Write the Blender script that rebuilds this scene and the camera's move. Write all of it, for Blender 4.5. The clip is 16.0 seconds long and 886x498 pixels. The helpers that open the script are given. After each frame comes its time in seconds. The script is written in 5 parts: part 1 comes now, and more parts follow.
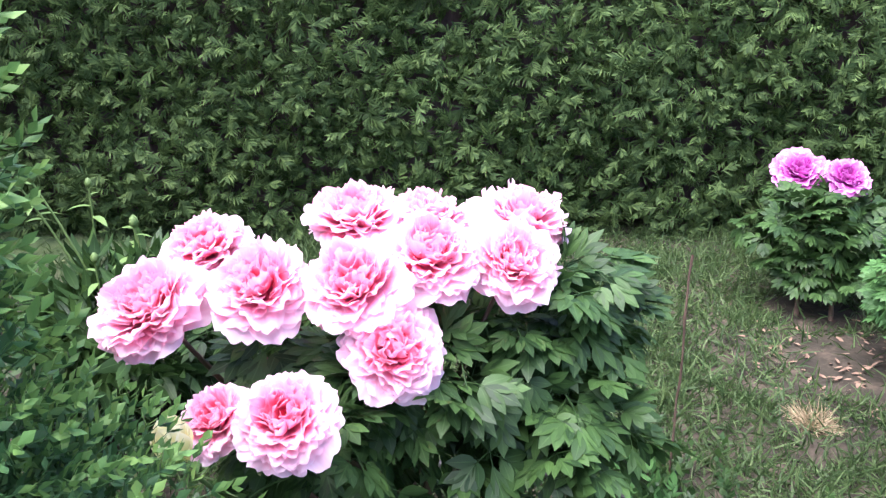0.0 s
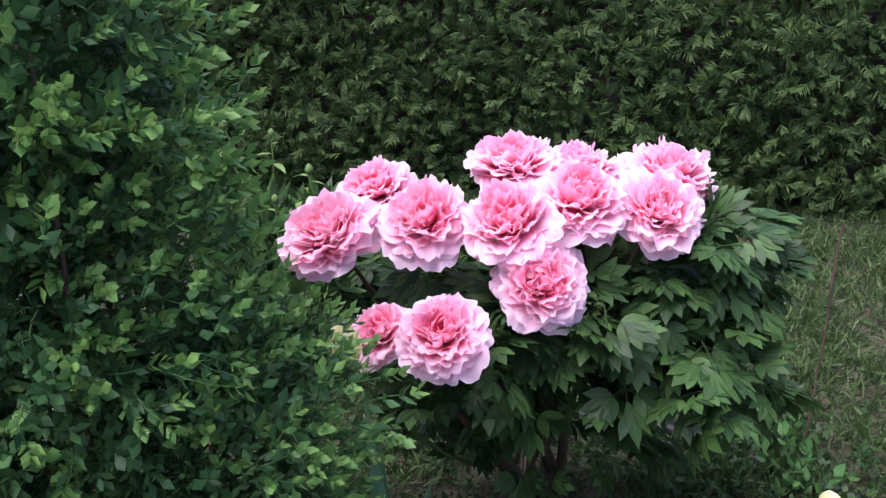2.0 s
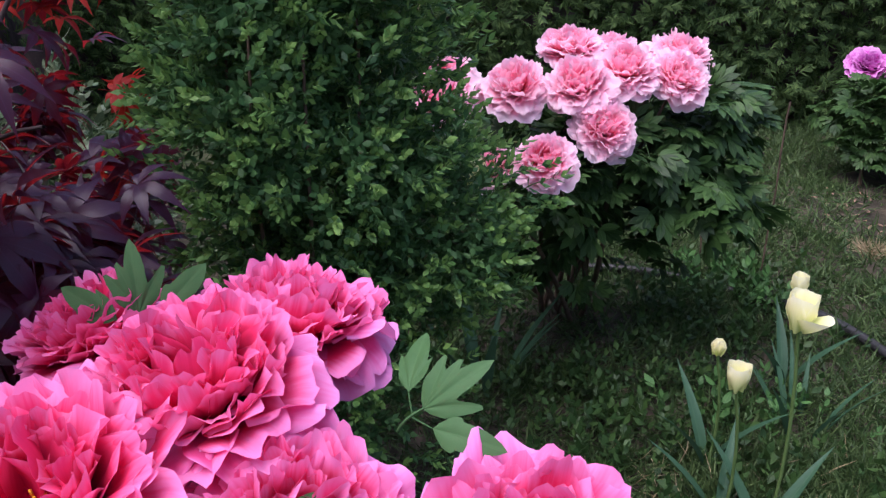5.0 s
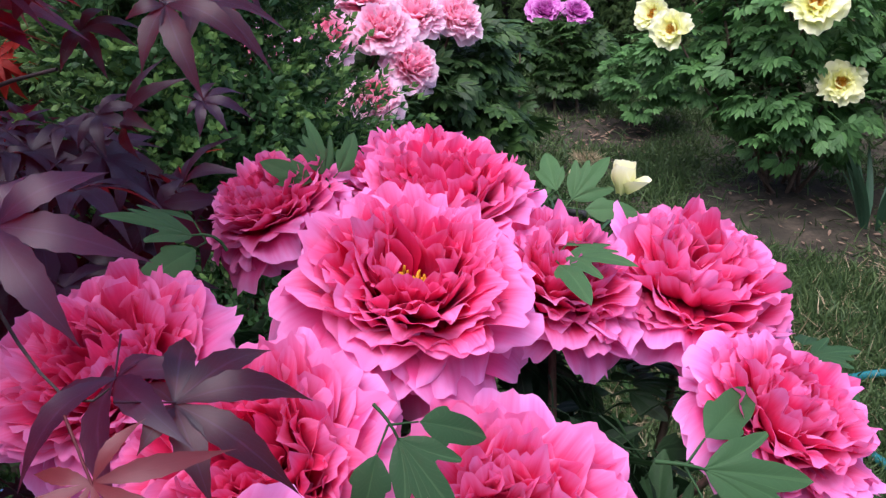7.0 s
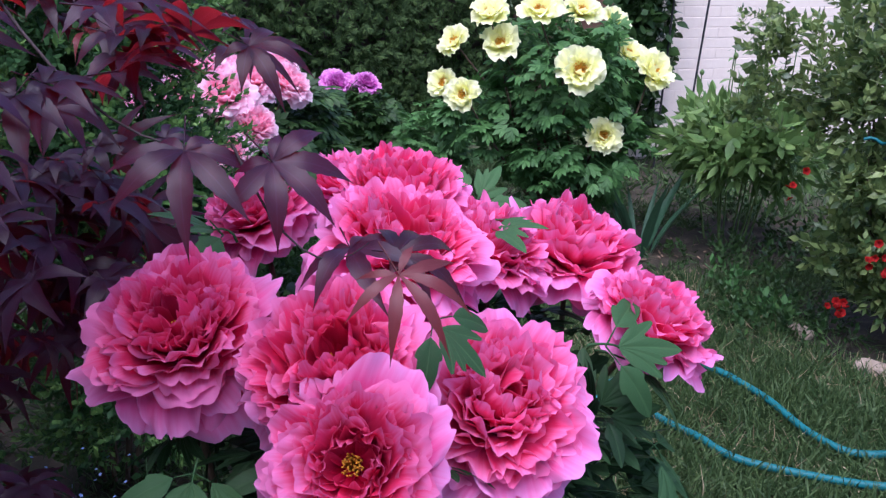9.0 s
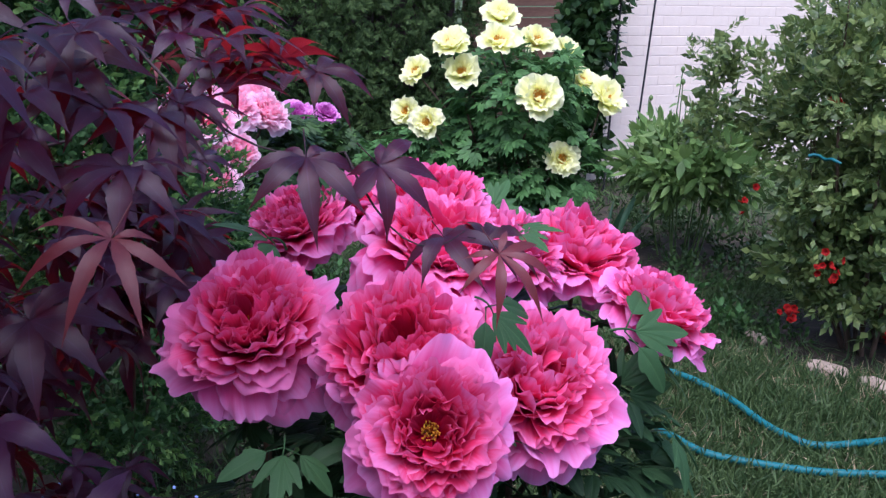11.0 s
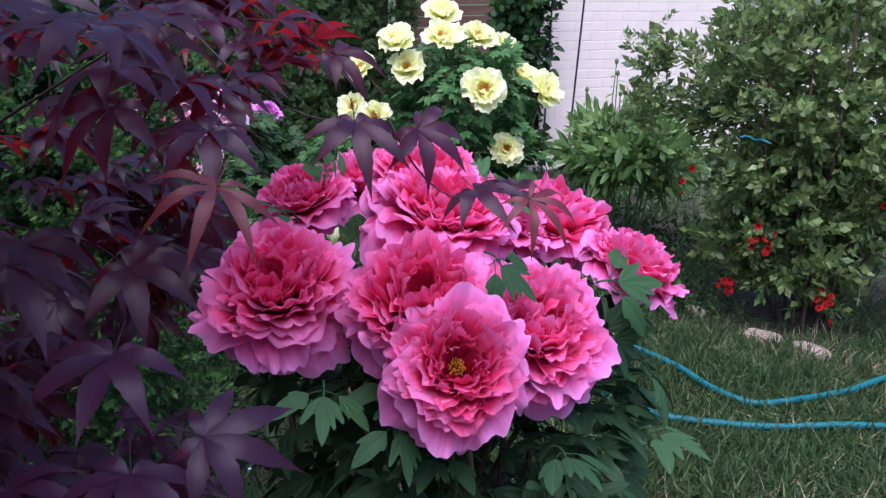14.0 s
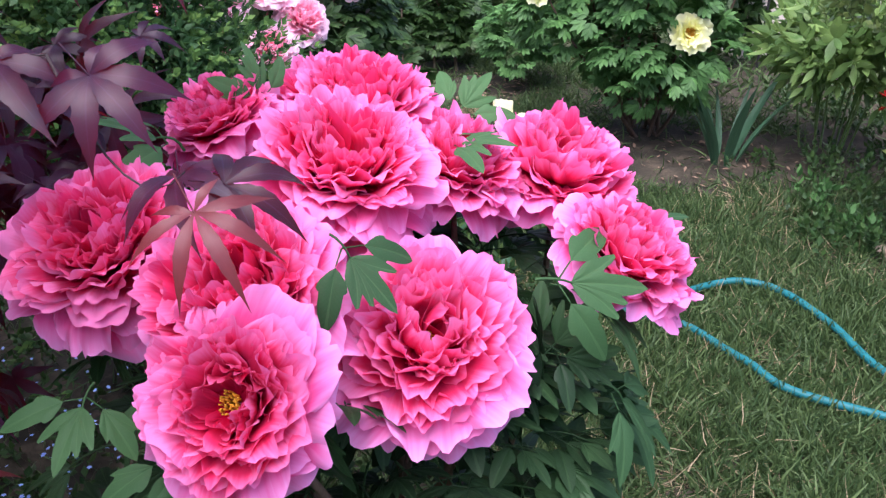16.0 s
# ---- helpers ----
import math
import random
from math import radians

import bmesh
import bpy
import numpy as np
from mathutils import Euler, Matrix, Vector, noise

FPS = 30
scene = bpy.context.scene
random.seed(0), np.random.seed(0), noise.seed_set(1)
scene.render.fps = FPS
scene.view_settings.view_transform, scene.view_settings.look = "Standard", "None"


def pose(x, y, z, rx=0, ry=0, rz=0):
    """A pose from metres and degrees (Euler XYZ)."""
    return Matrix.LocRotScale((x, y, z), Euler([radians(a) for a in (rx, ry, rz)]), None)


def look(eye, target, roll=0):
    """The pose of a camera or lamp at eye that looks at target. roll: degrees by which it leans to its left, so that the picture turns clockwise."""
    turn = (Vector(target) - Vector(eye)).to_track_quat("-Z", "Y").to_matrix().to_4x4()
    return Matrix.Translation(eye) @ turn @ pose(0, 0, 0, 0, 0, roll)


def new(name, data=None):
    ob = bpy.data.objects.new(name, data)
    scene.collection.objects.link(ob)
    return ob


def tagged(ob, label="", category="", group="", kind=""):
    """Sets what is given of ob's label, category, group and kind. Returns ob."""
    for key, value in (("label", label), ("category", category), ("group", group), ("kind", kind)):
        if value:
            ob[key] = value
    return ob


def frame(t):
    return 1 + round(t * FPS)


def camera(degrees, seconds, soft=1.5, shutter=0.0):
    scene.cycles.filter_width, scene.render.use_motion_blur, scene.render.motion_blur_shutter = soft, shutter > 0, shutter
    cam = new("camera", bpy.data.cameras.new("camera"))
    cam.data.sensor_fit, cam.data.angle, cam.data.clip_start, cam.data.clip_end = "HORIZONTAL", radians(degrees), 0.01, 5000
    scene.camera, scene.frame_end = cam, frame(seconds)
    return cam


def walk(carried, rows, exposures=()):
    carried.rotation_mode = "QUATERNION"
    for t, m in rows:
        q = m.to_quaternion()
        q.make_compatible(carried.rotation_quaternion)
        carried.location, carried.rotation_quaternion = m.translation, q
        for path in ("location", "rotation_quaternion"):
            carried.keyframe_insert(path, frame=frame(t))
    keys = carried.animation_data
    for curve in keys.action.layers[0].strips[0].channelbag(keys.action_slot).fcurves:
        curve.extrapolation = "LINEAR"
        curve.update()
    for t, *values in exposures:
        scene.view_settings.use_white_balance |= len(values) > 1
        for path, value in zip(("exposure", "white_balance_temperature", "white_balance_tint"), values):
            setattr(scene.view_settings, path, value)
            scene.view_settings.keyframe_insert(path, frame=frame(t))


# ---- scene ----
cam = camera(53.2, 16.0, soft=1.35)
METRES, EYE, TILT, LEAN, TURN = 3.3, 1.547, -20.0, 0.0, 0.0
ROWS = [
    (0.0, 0.0, 0.0, 0.0, 0.0, 0.0, -0.0),
    (0.5, -0.0078, -0.0018, -0.0022, 4.73, -0.49, -1.16),
    (1.0, -0.0085, -0.0016, -0.003, 5.62, -0.88, -1.53),
    (1.5, -0.0086, -0.0151, -0.0077, 6.94, -0.88, -1.74),
    (2.0, 0.0014, -0.0482, -0.0225, 9.61, -1.63, -3.22),
    (2.5, -0.0024, -0.0811, -0.0382, 14.67, -3.92, -4.41),
    (3.0, -0.0154, -0.1095, -0.0466, 18.53, -2.29, -6.82),
    (5.5, -0.1849, -0.2868, -0.1234, 0.64, -4.32, 0.97),
    (6.0, -0.2183, -0.3054, -0.1279, -1.32, -5.97, 2.4),
    (6.5, -0.2395, -0.3249, -0.136, -9.72, -4.37, 2.08),
    (7.0, -0.2963, -0.3282, -0.1515, -19.63, -5.49, 7.16),
    (7.5, -0.3219, -0.3381, -0.1519, -23.47, -5.8, 7.12),
    (8.0, -0.3298, -0.3572, -0.1588, -26.1, -5.25, 6.67),
    (8.5, -0.3822, -0.3771, -0.1664, -31.6, -3.57, 9.38),
    (9.0, -0.4151, -0.3885, -0.1711, -35.02, -2.91, 10.13),
    (11.5, -0.4808, -0.3999, -0.1733, -39.14, -1.64, 11.53),
    (12.0, -0.4767, -0.4024, -0.1736, -37.67, -1.88, 10.82),
    (12.5, -0.5062, -0.4058, -0.1777, -40.11, -2.13, 11.67),
    (13.0, -0.5297, -0.407, -0.1808, -42.24, -2.34, 12.92),
    (13.5, -0.5375, -0.4077, -0.1822, -43.14, -2.37, 12.69),
    (14.0, -0.5355, -0.4058, -0.1817, -43.92, -2.69, 13.17),
    (14.5, -0.5174, -0.4078, -0.1821, -43.38, -4.03, 13.32),
    (15.0, -0.4599, -0.4154, -0.1858, -38.28, -5.37, 12.63),
    (15.5, -0.403, -0.4128, -0.1832, -32.57, -7.81, 11.08),
    (16.0, -0.3422, -0.3956, -0.1745, -27.49, -8.44, 8.82),
]
path = [(t, pose(0, 0, EYE, TILT, LEAN, TURN) @ pose(METRES * x, METRES * y, METRES * z, 90 + pitch, roll, yaw)) for t, x, y, z, yaw, pitch, roll in ROWS]
path += [(3.2, look((-0.068, -0.433, 1.520), (-0.702, 1.309, 0.771), 0.0)), (5.3, look((-0.526, -1.008, 1.500), (-0.561, 0.819, 0.688), -0.3))]
walk(cam, sorted(path, key=lambda row: row[0]),
     [(t, s + 0.08, *((5480, 29) if 8.9 < t < 15.2 else (6040, 27))) for t, s in ((0.0, 2.1), (0.5, 1.6), (1.0, 1.3), (1.5, 1.42), (2.0, 1.17), (2.5, 0.80), (3.0, 0.76), (5.5, 0.70), (7.0, 0.74), (9.0, 0.63), (12.5, 0.62), (14.5, 0.62), (15.0, 0.66), (15.5, 1.05), (16.0, 1.3))])

# ---- world and light ----
world = bpy.data.worlds.new("sky")
scene.world = world
world.use_nodes = True
wn = world.node_tree
sky = wn.nodes.new("ShaderNodeTexSky")
sky.sky_type = "NISHITA"
sky.sun_disc = False
sky.sun_elevation, sky.sun_rotation = radians(75), radians(230)
sky.air_density, sky.dust_density = 1.0, 3.0
wn.links.new(sky.outputs[0], wn.nodes["Background"].inputs[0])
wn.nodes["Background"].inputs[1].default_value = 0.15
sun_data = bpy.data.lights.new("sun", "SUN")
sun_data.energy, sun_data.angle, sun_data.color = 3.0, radians(60), (1.0, 0.98, 0.96)
sun = new("sun", sun_data)
sun.matrix_world = look((-1.5, -1.1, 4.0), (0, 0, 0))

# ---- materials ----
rng = np.random.default_rng(11)


def material(name, build):
    m = bpy.data.materials.new(name)
    m.use_nodes = True
    nt = m.node_tree
    nt.nodes.clear()
    out = nt.nodes.new("ShaderNodeOutputMaterial")
    nt.links.new(build(nt), out.inputs[0])
    return m


def node(nt, kind, values=()):
    n = nt.nodes.new(kind)
    for k, v in dict(values).items():
        if isinstance(v, bpy.types.NodeSocket):
            nt.links.new(v, n.inputs[k])
        else:
            n.inputs[k].default_value = v
    return n


def ramp(nt, fac, stops):
    n = nt.nodes.new("ShaderNodeValToRGB")
    e = n.color_ramp.elements
    while len(e) < len(stops):
        e.new(0.5)
    for i, (p, c) in enumerate(stops):
        e[i].position = p
        e[i].color = (*c, 1)
    nt.links.new(fac, n.inputs[0])
    return n.outputs[0]


def noise_tex(nt, scale, detail=3.0, vec=None):
    if vec is None:
        vec = nt.nodes.new("ShaderNodeTexCoord").outputs["Object"]
    return node(nt, "ShaderNodeTexNoise", {"Vector": vec, "Scale": scale, "Detail": detail}).outputs[0]


def mix_rgb(nt, fac, a, b, how="MIX"):
    n = nt.nodes.new("ShaderNodeMix")
    n.data_type, n.blend_type = "RGBA", how
    for i, v in ((0, fac), (6, a), (7, b)):
        if isinstance(v, bpy.types.NodeSocket):
            nt.links.new(v, n.inputs[i])
        elif i == 0:
            n.inputs[i].default_value = v
        else:
            n.inputs[i].default_value = (*v, 1)
    return n.outputs[2]


def math_node(nt, op, a, b=0.0):
    n = nt.nodes.new("ShaderNodeMath")
    n.operation = op
    for i, v in ((0, a), (1, b)):
        if isinstance(v, bpy.types.NodeSocket):
            nt.links.new(v, n.inputs[i])
        else:
            n.inputs[i].default_value = v
    return n.outputs[0]


def thin(nt, colour, rough, through_share, back_colour=None, spec=0.4, bump=None):
    """A thin living sheet: gloss and colour on top, some light let through."""
    p = node(nt, "ShaderNodeBsdfPrincipled", {"Base Color": colour, "Roughness": rough, "Specular IOR Level": spec})
    t = node(nt, "ShaderNodeBsdfTranslucent", {"Color": back_colour if back_colour is not None else colour})
    if bump is not None:
        b = node(nt, "ShaderNodeBump", {"Height": bump, "Strength": 0.35, "Distance": 0.002})
        nt.links.new(b.outputs[0], p.inputs["Normal"])
    return node(nt, "ShaderNodeMixShader", {0: through_share, 1: p.outputs[0], 2: t.outputs[0]}).outputs[0]


def leaf_material(name, dark, light, vein, rough=0.45, share=0.22, per_object=False, glow=None, spec=0.22):
    def build(nt):
        if per_object:
            r = nt.nodes.new("ShaderNodeObjectInfo").outputs["Random"]
        else:
            r = nt.nodes.new("ShaderNodeNewGeometry").outputs["Random Per Island"]
        c = ramp(nt, r, [(0.0, dark), (0.6, tuple((a + b) / 2 for a, b in zip(dark, light))), (1.0, light)])
        n = noise_tex(nt, 35.0)
        c = mix_rgb(nt, math_node(nt, "MULTIPLY", n, 0.5), c, dark)
        uv = node(nt, "ShaderNodeSeparateXYZ", {0: nt.nodes.new("ShaderNodeTexCoord").outputs["UV"]})
        d = math_node(nt, "ABSOLUTE", math_node(nt, "SUBTRACT", uv.outputs[0], 0.5))
        mid = math_node(nt, "LESS_THAN", d, 0.035)
        slant = math_node(nt, "SUBTRACT", math_node(nt, "MULTIPLY", uv.outputs[1], 9.0), math_node(nt, "MULTIPLY", d, 7.0))
        side = math_node(nt, "LESS_THAN", math_node(nt, "FRACT", slant), 0.1)
        v = math_node(nt, "MAXIMUM", mid, math_node(nt, "MULTIPLY", side, 0.35))
        c = mix_rgb(nt, math_node(nt, "MULTIPLY", v, 0.32), c, vein)
        back = mix_rgb(nt, 0.5, c, glow) if glow else mix_rgb(nt, 0.35, c, light)
        return thin(nt, c, rough, share, back, spec, math_node(nt, "SUBTRACT", n, math_node(nt, "MULTIPLY", v, 0.6)))
    return material(name, build)


def petal_material(name, base, mid, edge, share=0.34, stops=(0.22, 0.70, 0.99)):
    """Pigment runs from the petal's claw to its rim."""
    def build(nt):
        uv = node(nt, "ShaderNodeSeparateXYZ", {0: nt.nodes.new("ShaderNodeTexCoord").outputs["UV"]})
        vec = node(nt, "ShaderNodeCombineXYZ", {0: math_node(nt, "MULTIPLY", uv.outputs[0], 22.0), 1: math_node(nt, "MULTIPLY", uv.outputs[1], 2.0),
                                                2: math_node(nt, "MULTIPLY", nt.nodes.new("ShaderNodeObjectInfo").outputs["Random"], 9.0)})
        streak = noise_tex(nt, 1.0, 2.0, vec.outputs[0])
        r = nt.nodes.new("ShaderNodeNewGeometry").outputs["Random Per Island"]
        f = math_node(nt, "ADD", uv.outputs[1], math_node(nt, "MULTIPLY", math_node(nt, "SUBTRACT", streak, 0.5), 0.3))
        f = math_node(nt, "ADD", f, math_node(nt, "MULTIPLY", math_node(nt, "SUBTRACT", r, 0.5), 0.22))
        c = ramp(nt, f, list(zip(stops, (base, mid, edge))))
        return thin(nt, c, 0.6, share, mix_rgb(nt, 0.4, c, mid), 0.12, math_node(nt, "MULTIPLY", streak, 0.4))
    return material(name, build)


def plain(name, colours, scale, rough=0.8, bump=0.3, stretch=(1, 1, 1), spec=0.3):
    def build(nt):
        tc = nt.nodes.new("ShaderNodeTexCoord").outputs["Object"]
        mp = node(nt, "ShaderNodeMapping", {"Vector": tc, "Scale": stretch})
        n = noise_tex(nt, scale, 6.0, mp.outputs[0])
        n2 = noise_tex(nt, scale * 7.3, 4.0, mp.outputs[0])
        f = math_node(nt, "ADD", math_node(nt, "MULTIPLY", n, 0.7), math_node(nt, "MULTIPLY", n2, 0.3))
        c = ramp(nt, f, [(0.3 + 0.4 * i / max(1, len(colours) - 1), col) for i, col in enumerate(colours)])
        b = node(nt, "ShaderNodeBump", {"Height": f, "Strength": bump, "Distance": 0.01})
        return node(nt, "ShaderNodeBsdfPrincipled", {"Base Color": c, "Roughness": rough, "Specular IOR Level": spec, "Normal": b.outputs[0]}).outputs[0]
    return material(name, build)


M_RED = petal_material("crimson pink petal", (0.54, 0.004, 0.045), (0.82, 0.052, 0.185), (0.89, 0.27, 0.56), 0.42, (0.20, 0.70, 1.0))
M_REDOUT = petal_material("pink guard petal", (0.60, 0.008, 0.070), (0.81, 0.105, 0.33), (0.87, 0.34, 0.68), 0.42, (0.18, 0.68, 1.0))
M_PINK = petal_material("pale pink petal", (0.90, 0.100, 0.20), (0.94, 0.38, 0.53), (0.97, 0.78, 0.87), 0.56, (0.18, 0.58, 0.96))
M_PINKOUT = petal_material("white pink guard petal", (0.86, 0.12, 0.25), (0.94, 0.48, 0.64), (0.97, 0.80, 0.88), 0.56, (0.10, 0.50, 1.0))
M_PURPLE = petal_material("purple petal", (0.33, 0.02, 0.22), (0.58, 0.11, 0.45), (0.74, 0.34, 0.66))
M_YELLOW = petal_material("pale yellow petal", (0.86, 0.48, 0.05), (0.93, 0.93, 0.38), (0.95, 0.96, 0.62), 0.46, (0.06, 0.22, 0.90))
M_TULIP = petal_material("cream tulip petal", (0.60, 0.66, 0.25), (0.90, 0.87, 0.50), (0.93, 0.91, 0.66), 0.3)
M_STAMEN = plain("yellow stamens", [(0.55, 0.22, 0.01), (0.85, 0.50, 0.04)], 90, 0.7)
M_LEAF_RED = leaf_material("dark peony leaf", (0.008, 0.022, 0.009), (0.037, 0.092, 0.033), (0.050, 0.105, 0.040), 0.48, 0.18, True, None, 0.16)
# Upper leaves: young growth, with sunlight also put into the lighter green.
M_LEAF_TOP = leaf_material("young sunlit upper peony leaf", (0.026, 0.070, 0.027), (0.064, 0.152, 0.052), (0.08, 0.17, 0.065), 0.55, 0.24, True, None, 0.14)
M_LEAF_PINK = leaf_material("peony leaf", (0.014, 0.038, 0.012), (0.066, 0.140, 0.034), (0.10, 0.20, 0.06), 0.45, 0.25)
M_LEAF_YEL = leaf_material("fresh peony leaf", (0.040, 0.110, 0.030), (0.100, 0.240, 0.065), (0.17, 0.30, 0.11), 0.5, 0.25)
M_LEAF_HERB = leaf_material("herbaceous peony leaf", (0.080, 0.165, 0.045), (0.250, 0.380, 0.110), (0.18, 0.30, 0.12), 0.35, 0.26)
M_BOX = leaf_material("small glossy shrub leaf", (0.024, 0.076, 0.026), (0.098, 0.215, 0.066), (0.07, 0.16, 0.06), 0.42, 0.26)
M_BOX_TIP = leaf_material("fresh shrub leaf", (0.070, 0.170, 0.046), (0.220, 0.380, 0.096), (0.12, 0.24, 0.08), 0.42, 0.32)
M_HEDGE = leaf_material("cedar scale foliage", (0.022, 0.050, 0.016), (0.116, 0.186, 0.054), (0.08, 0.12, 0.04), 0.6, 0.22, spec=0.12)
M_QUINCE = leaf_material("quince leaf", (0.045, 0.100, 0.030), (0.36, 0.46, 0.145), (0.22, 0.30, 0.10), 0.32, 0.32, spec=0.5)
M_IVY = leaf_material("climber leaf", (0.018, 0.050, 0.014), (0.060, 0.120, 0.030), (0.08, 0.15, 0.05), 0.4, 0.2)
M_MAPLE = leaf_material("dark purple maple leaf", (0.009, 0.003, 0.012), (0.038, 0.012, 0.044), (0.075, 0.030, 0.075), 0.42, 0.36, True, (0.80, 0.03, 0.02), 0.36)
M_MAPLE_Y = leaf_material("young red maple leaf", (0.10, 0.017, 0.022), (0.21, 0.038, 0.045), (0.15, 0.030, 0.036), 0.45, 0.35, True, (0.65, 0.05, 0.03), 0.45)
M_MAPLE_R = leaf_material("bright red maple leaf", (0.24, 0.016, 0.012), (0.50, 0.045, 0.030), (0.4, 0.05, 0.03), 0.5, 0.45, False, (0.85, 0.05, 0.02), 0.2)
M_GRASS = leaf_material("lawn grass", (0.019, 0.048, 0.014), (0.116, 0.180, 0.062), (0.12, 0.17, 0.06), 0.5, 0.25)
M_STRAW = leaf_material("dry grass", (0.22, 0.17, 0.09), (0.48, 0.40, 0.25), (0.40, 0.33, 0.2), 0.7, 0.15)
M_STRAP = leaf_material("strap leaf", (0.025, 0.070, 0.040), (0.060, 0.140, 0.070), (0.08, 0.16, 0.08), 0.45, 0.2)
M_STEM = plain("green stem", [(0.06, 0.12, 0.03), (0.13, 0.20, 0.06)], 30, 0.6)
M_WOOD = plain("brown twig bark", [(0.05, 0.032, 0.022), (0.15, 0.10, 0.07)], 40, 0.85, 0.6, (1, 1, 0.3))
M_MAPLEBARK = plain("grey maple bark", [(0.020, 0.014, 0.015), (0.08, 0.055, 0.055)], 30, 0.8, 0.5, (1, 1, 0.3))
M_TWIG = plain("bare grey twig", [(0.08, 0.065, 0.06), (0.20, 0.175, 0.155)], 40, 0.8, 0.4, (1, 1, 0.3))


def ground_material():
    """Soil and thatch in the garden, closed turf in the land beyond it."""
    def build(nt):
        tc = nt.nodes.new("ShaderNodeTexCoord").outputs["Object"]
        f = math_node(nt, "ADD", math_node(nt, "MULTIPLY", noise_tex(nt, 9.0, 6.0), 0.7), math_node(nt, "MULTIPLY", noise_tex(nt, 66.0, 4.0), 0.3))
        soil = ramp(nt, f, [(0.3, (0.010, 0.009, 0.006)), (0.5, (0.030, 0.026, 0.016)), (0.7, (0.080, 0.062, 0.042))])
        turf_c = ramp(nt, f, [(0.3, (0.018, 0.040, 0.012)), (0.5, (0.050, 0.085, 0.028)), (0.7, (0.085, 0.120, 0.045))])
        far = node(nt, "ShaderNodeVectorMath", {0: tc, 1: (0.6, 1.4, 0.0)})
        far.operation = "DISTANCE"
        d = math_node(nt, "ADD", far.outputs["Value"], math_node(nt, "MULTIPLY", noise_tex(nt, 1.5, 4.0), 1.6))
        c = mix_rgb(nt, ramp(nt, math_node(nt, "MULTIPLY", d, 0.1), [(0.38, (0, 0, 0)), (0.48, (0.9, 0.9, 0.9))]), soil, turf_c)
        b = node(nt, "ShaderNodeBump", {"Height": f, "Strength": 0.8, "Distance": 0.01})
        return node(nt, "ShaderNodeBsdfPrincipled", {"Base Color": c, "Roughness": 0.95, "Specular IOR Level": 0.3, "Normal": b.outputs[0]}).outputs[0]
    return material("soil, thatch and turf", build)


M_SOIL = ground_material()
M_STONE = plain("buff stone", [(0.20, 0.155, 0.11), (0.42, 0.34, 0.26)], 14, 0.85, 0.5)
M_BRICK = plain("cream painted brick", [(0.80, 0.68, 0.56), (0.86, 0.74, 0.62)], 12, 0.75, 0.3)
M_MORTAR = plain("pale mortar", [(0.77, 0.65, 0.54), (0.84, 0.72, 0.61)], 20, 0.9, 0.3)
M_HOSE = plain("teal rubber hose", [(0.005, 0.100, 0.108), (0.008, 0.118, 0.126)], 3, 0.5, 0.02, spec=0.25)
M_BLACK = plain("black metal", [(0.012, 0.012, 0.013), (0.03, 0.03, 0.03)], 20, 0.5, 0.1)
M_FENCE = plain("weathered brown board", [(0.10, 0.05, 0.035), (0.22, 0.13, 0.09)], 10, 0.85, 0.4, (0.2, 1, 1))
M_ORANGE = petal_material("orange red quince petal", (0.20, 0.006, 0.006), (0.33, 0.010, 0.008), (0.42, 0.02, 0.012))

# ---- mesh tools ----


def make_mesh(name, geo, mat):
    V, F, UV = geo
    me = bpy.data.meshes.new(name)
    me.vertices.add(len(V))
    me.vertices.foreach_set("co", np.ascontiguousarray(V, np.float32).ravel())
    me.loops.add(F.size)
    me.loops.foreach_set("vertex_index", F.astype(np.int32).ravel())
    me.polygons.add(len(F))
    me.polygons.foreach_set("loop_start", np.arange(0, F.size, 4, dtype=np.int32))
    lay = me.uv_layers.new(name="UVMap")
    lay.data.foreach_set("uv", UV[F.ravel()].astype(np.float32).ravel())
    me.polygons.foreach_set("use_smooth", np.ones(len(F), dtype=bool))
    me.materials.append(mat)
    me.update(calc_edges=True)
    return me


def merge(parts):
    V, F, UV, n = [], [], [], 0
    for v, f, u in parts:
        V.append(v), F.append(f + n), UV.append(u)
        n += len(v)
    return np.concatenate(V), np.concatenate(F), np.concatenate(UV)


def moved(geo, m):
    m = np.array(m)
    return geo[0] @ m[:3, :3].T + m[:3, 3], geo[1], geo[2]


def scatter(geo, mats):
    """One geometry repeated at many 4 x 4 poses, joined."""
    V, F, UV = geo
    k = len(mats)
    out = np.einsum("kij,nj->kni", mats[:, :3, :3], V) + mats[:, None, :3, 3]
    return out.reshape(-1, 3), (F[None] + (np.arange(k) * len(V))[:, None, None]).reshape(-1, 4), np.tile(UV, (k, 1))


def poses(pos, way, up, size):
    """Poses with y along way, z near up; way, up (k, 3) and size (k,)."""
    y = way / np.linalg.norm(way, axis=1, keepdims=True)
    x = np.cross(y, up)
    x /= np.linalg.norm(x, axis=1, keepdims=True) + 1e-9
    z = np.cross(x, y)
    m = np.zeros((len(pos), 4, 4))
    m[:, :3, 0], m[:, :3, 1], m[:, :3, 2] = x * size[:, None], y * size[:, None], z * size[:, None]
    m[:, :3, 3], m[:, 3, 3] = pos, 1
    return m


def one_pose(pos, way, up, size=1.0):
    return Matrix(poses(np.array([pos], float), np.array([way], float), np.array([up], float), np.array([size], float))[0].tolist())


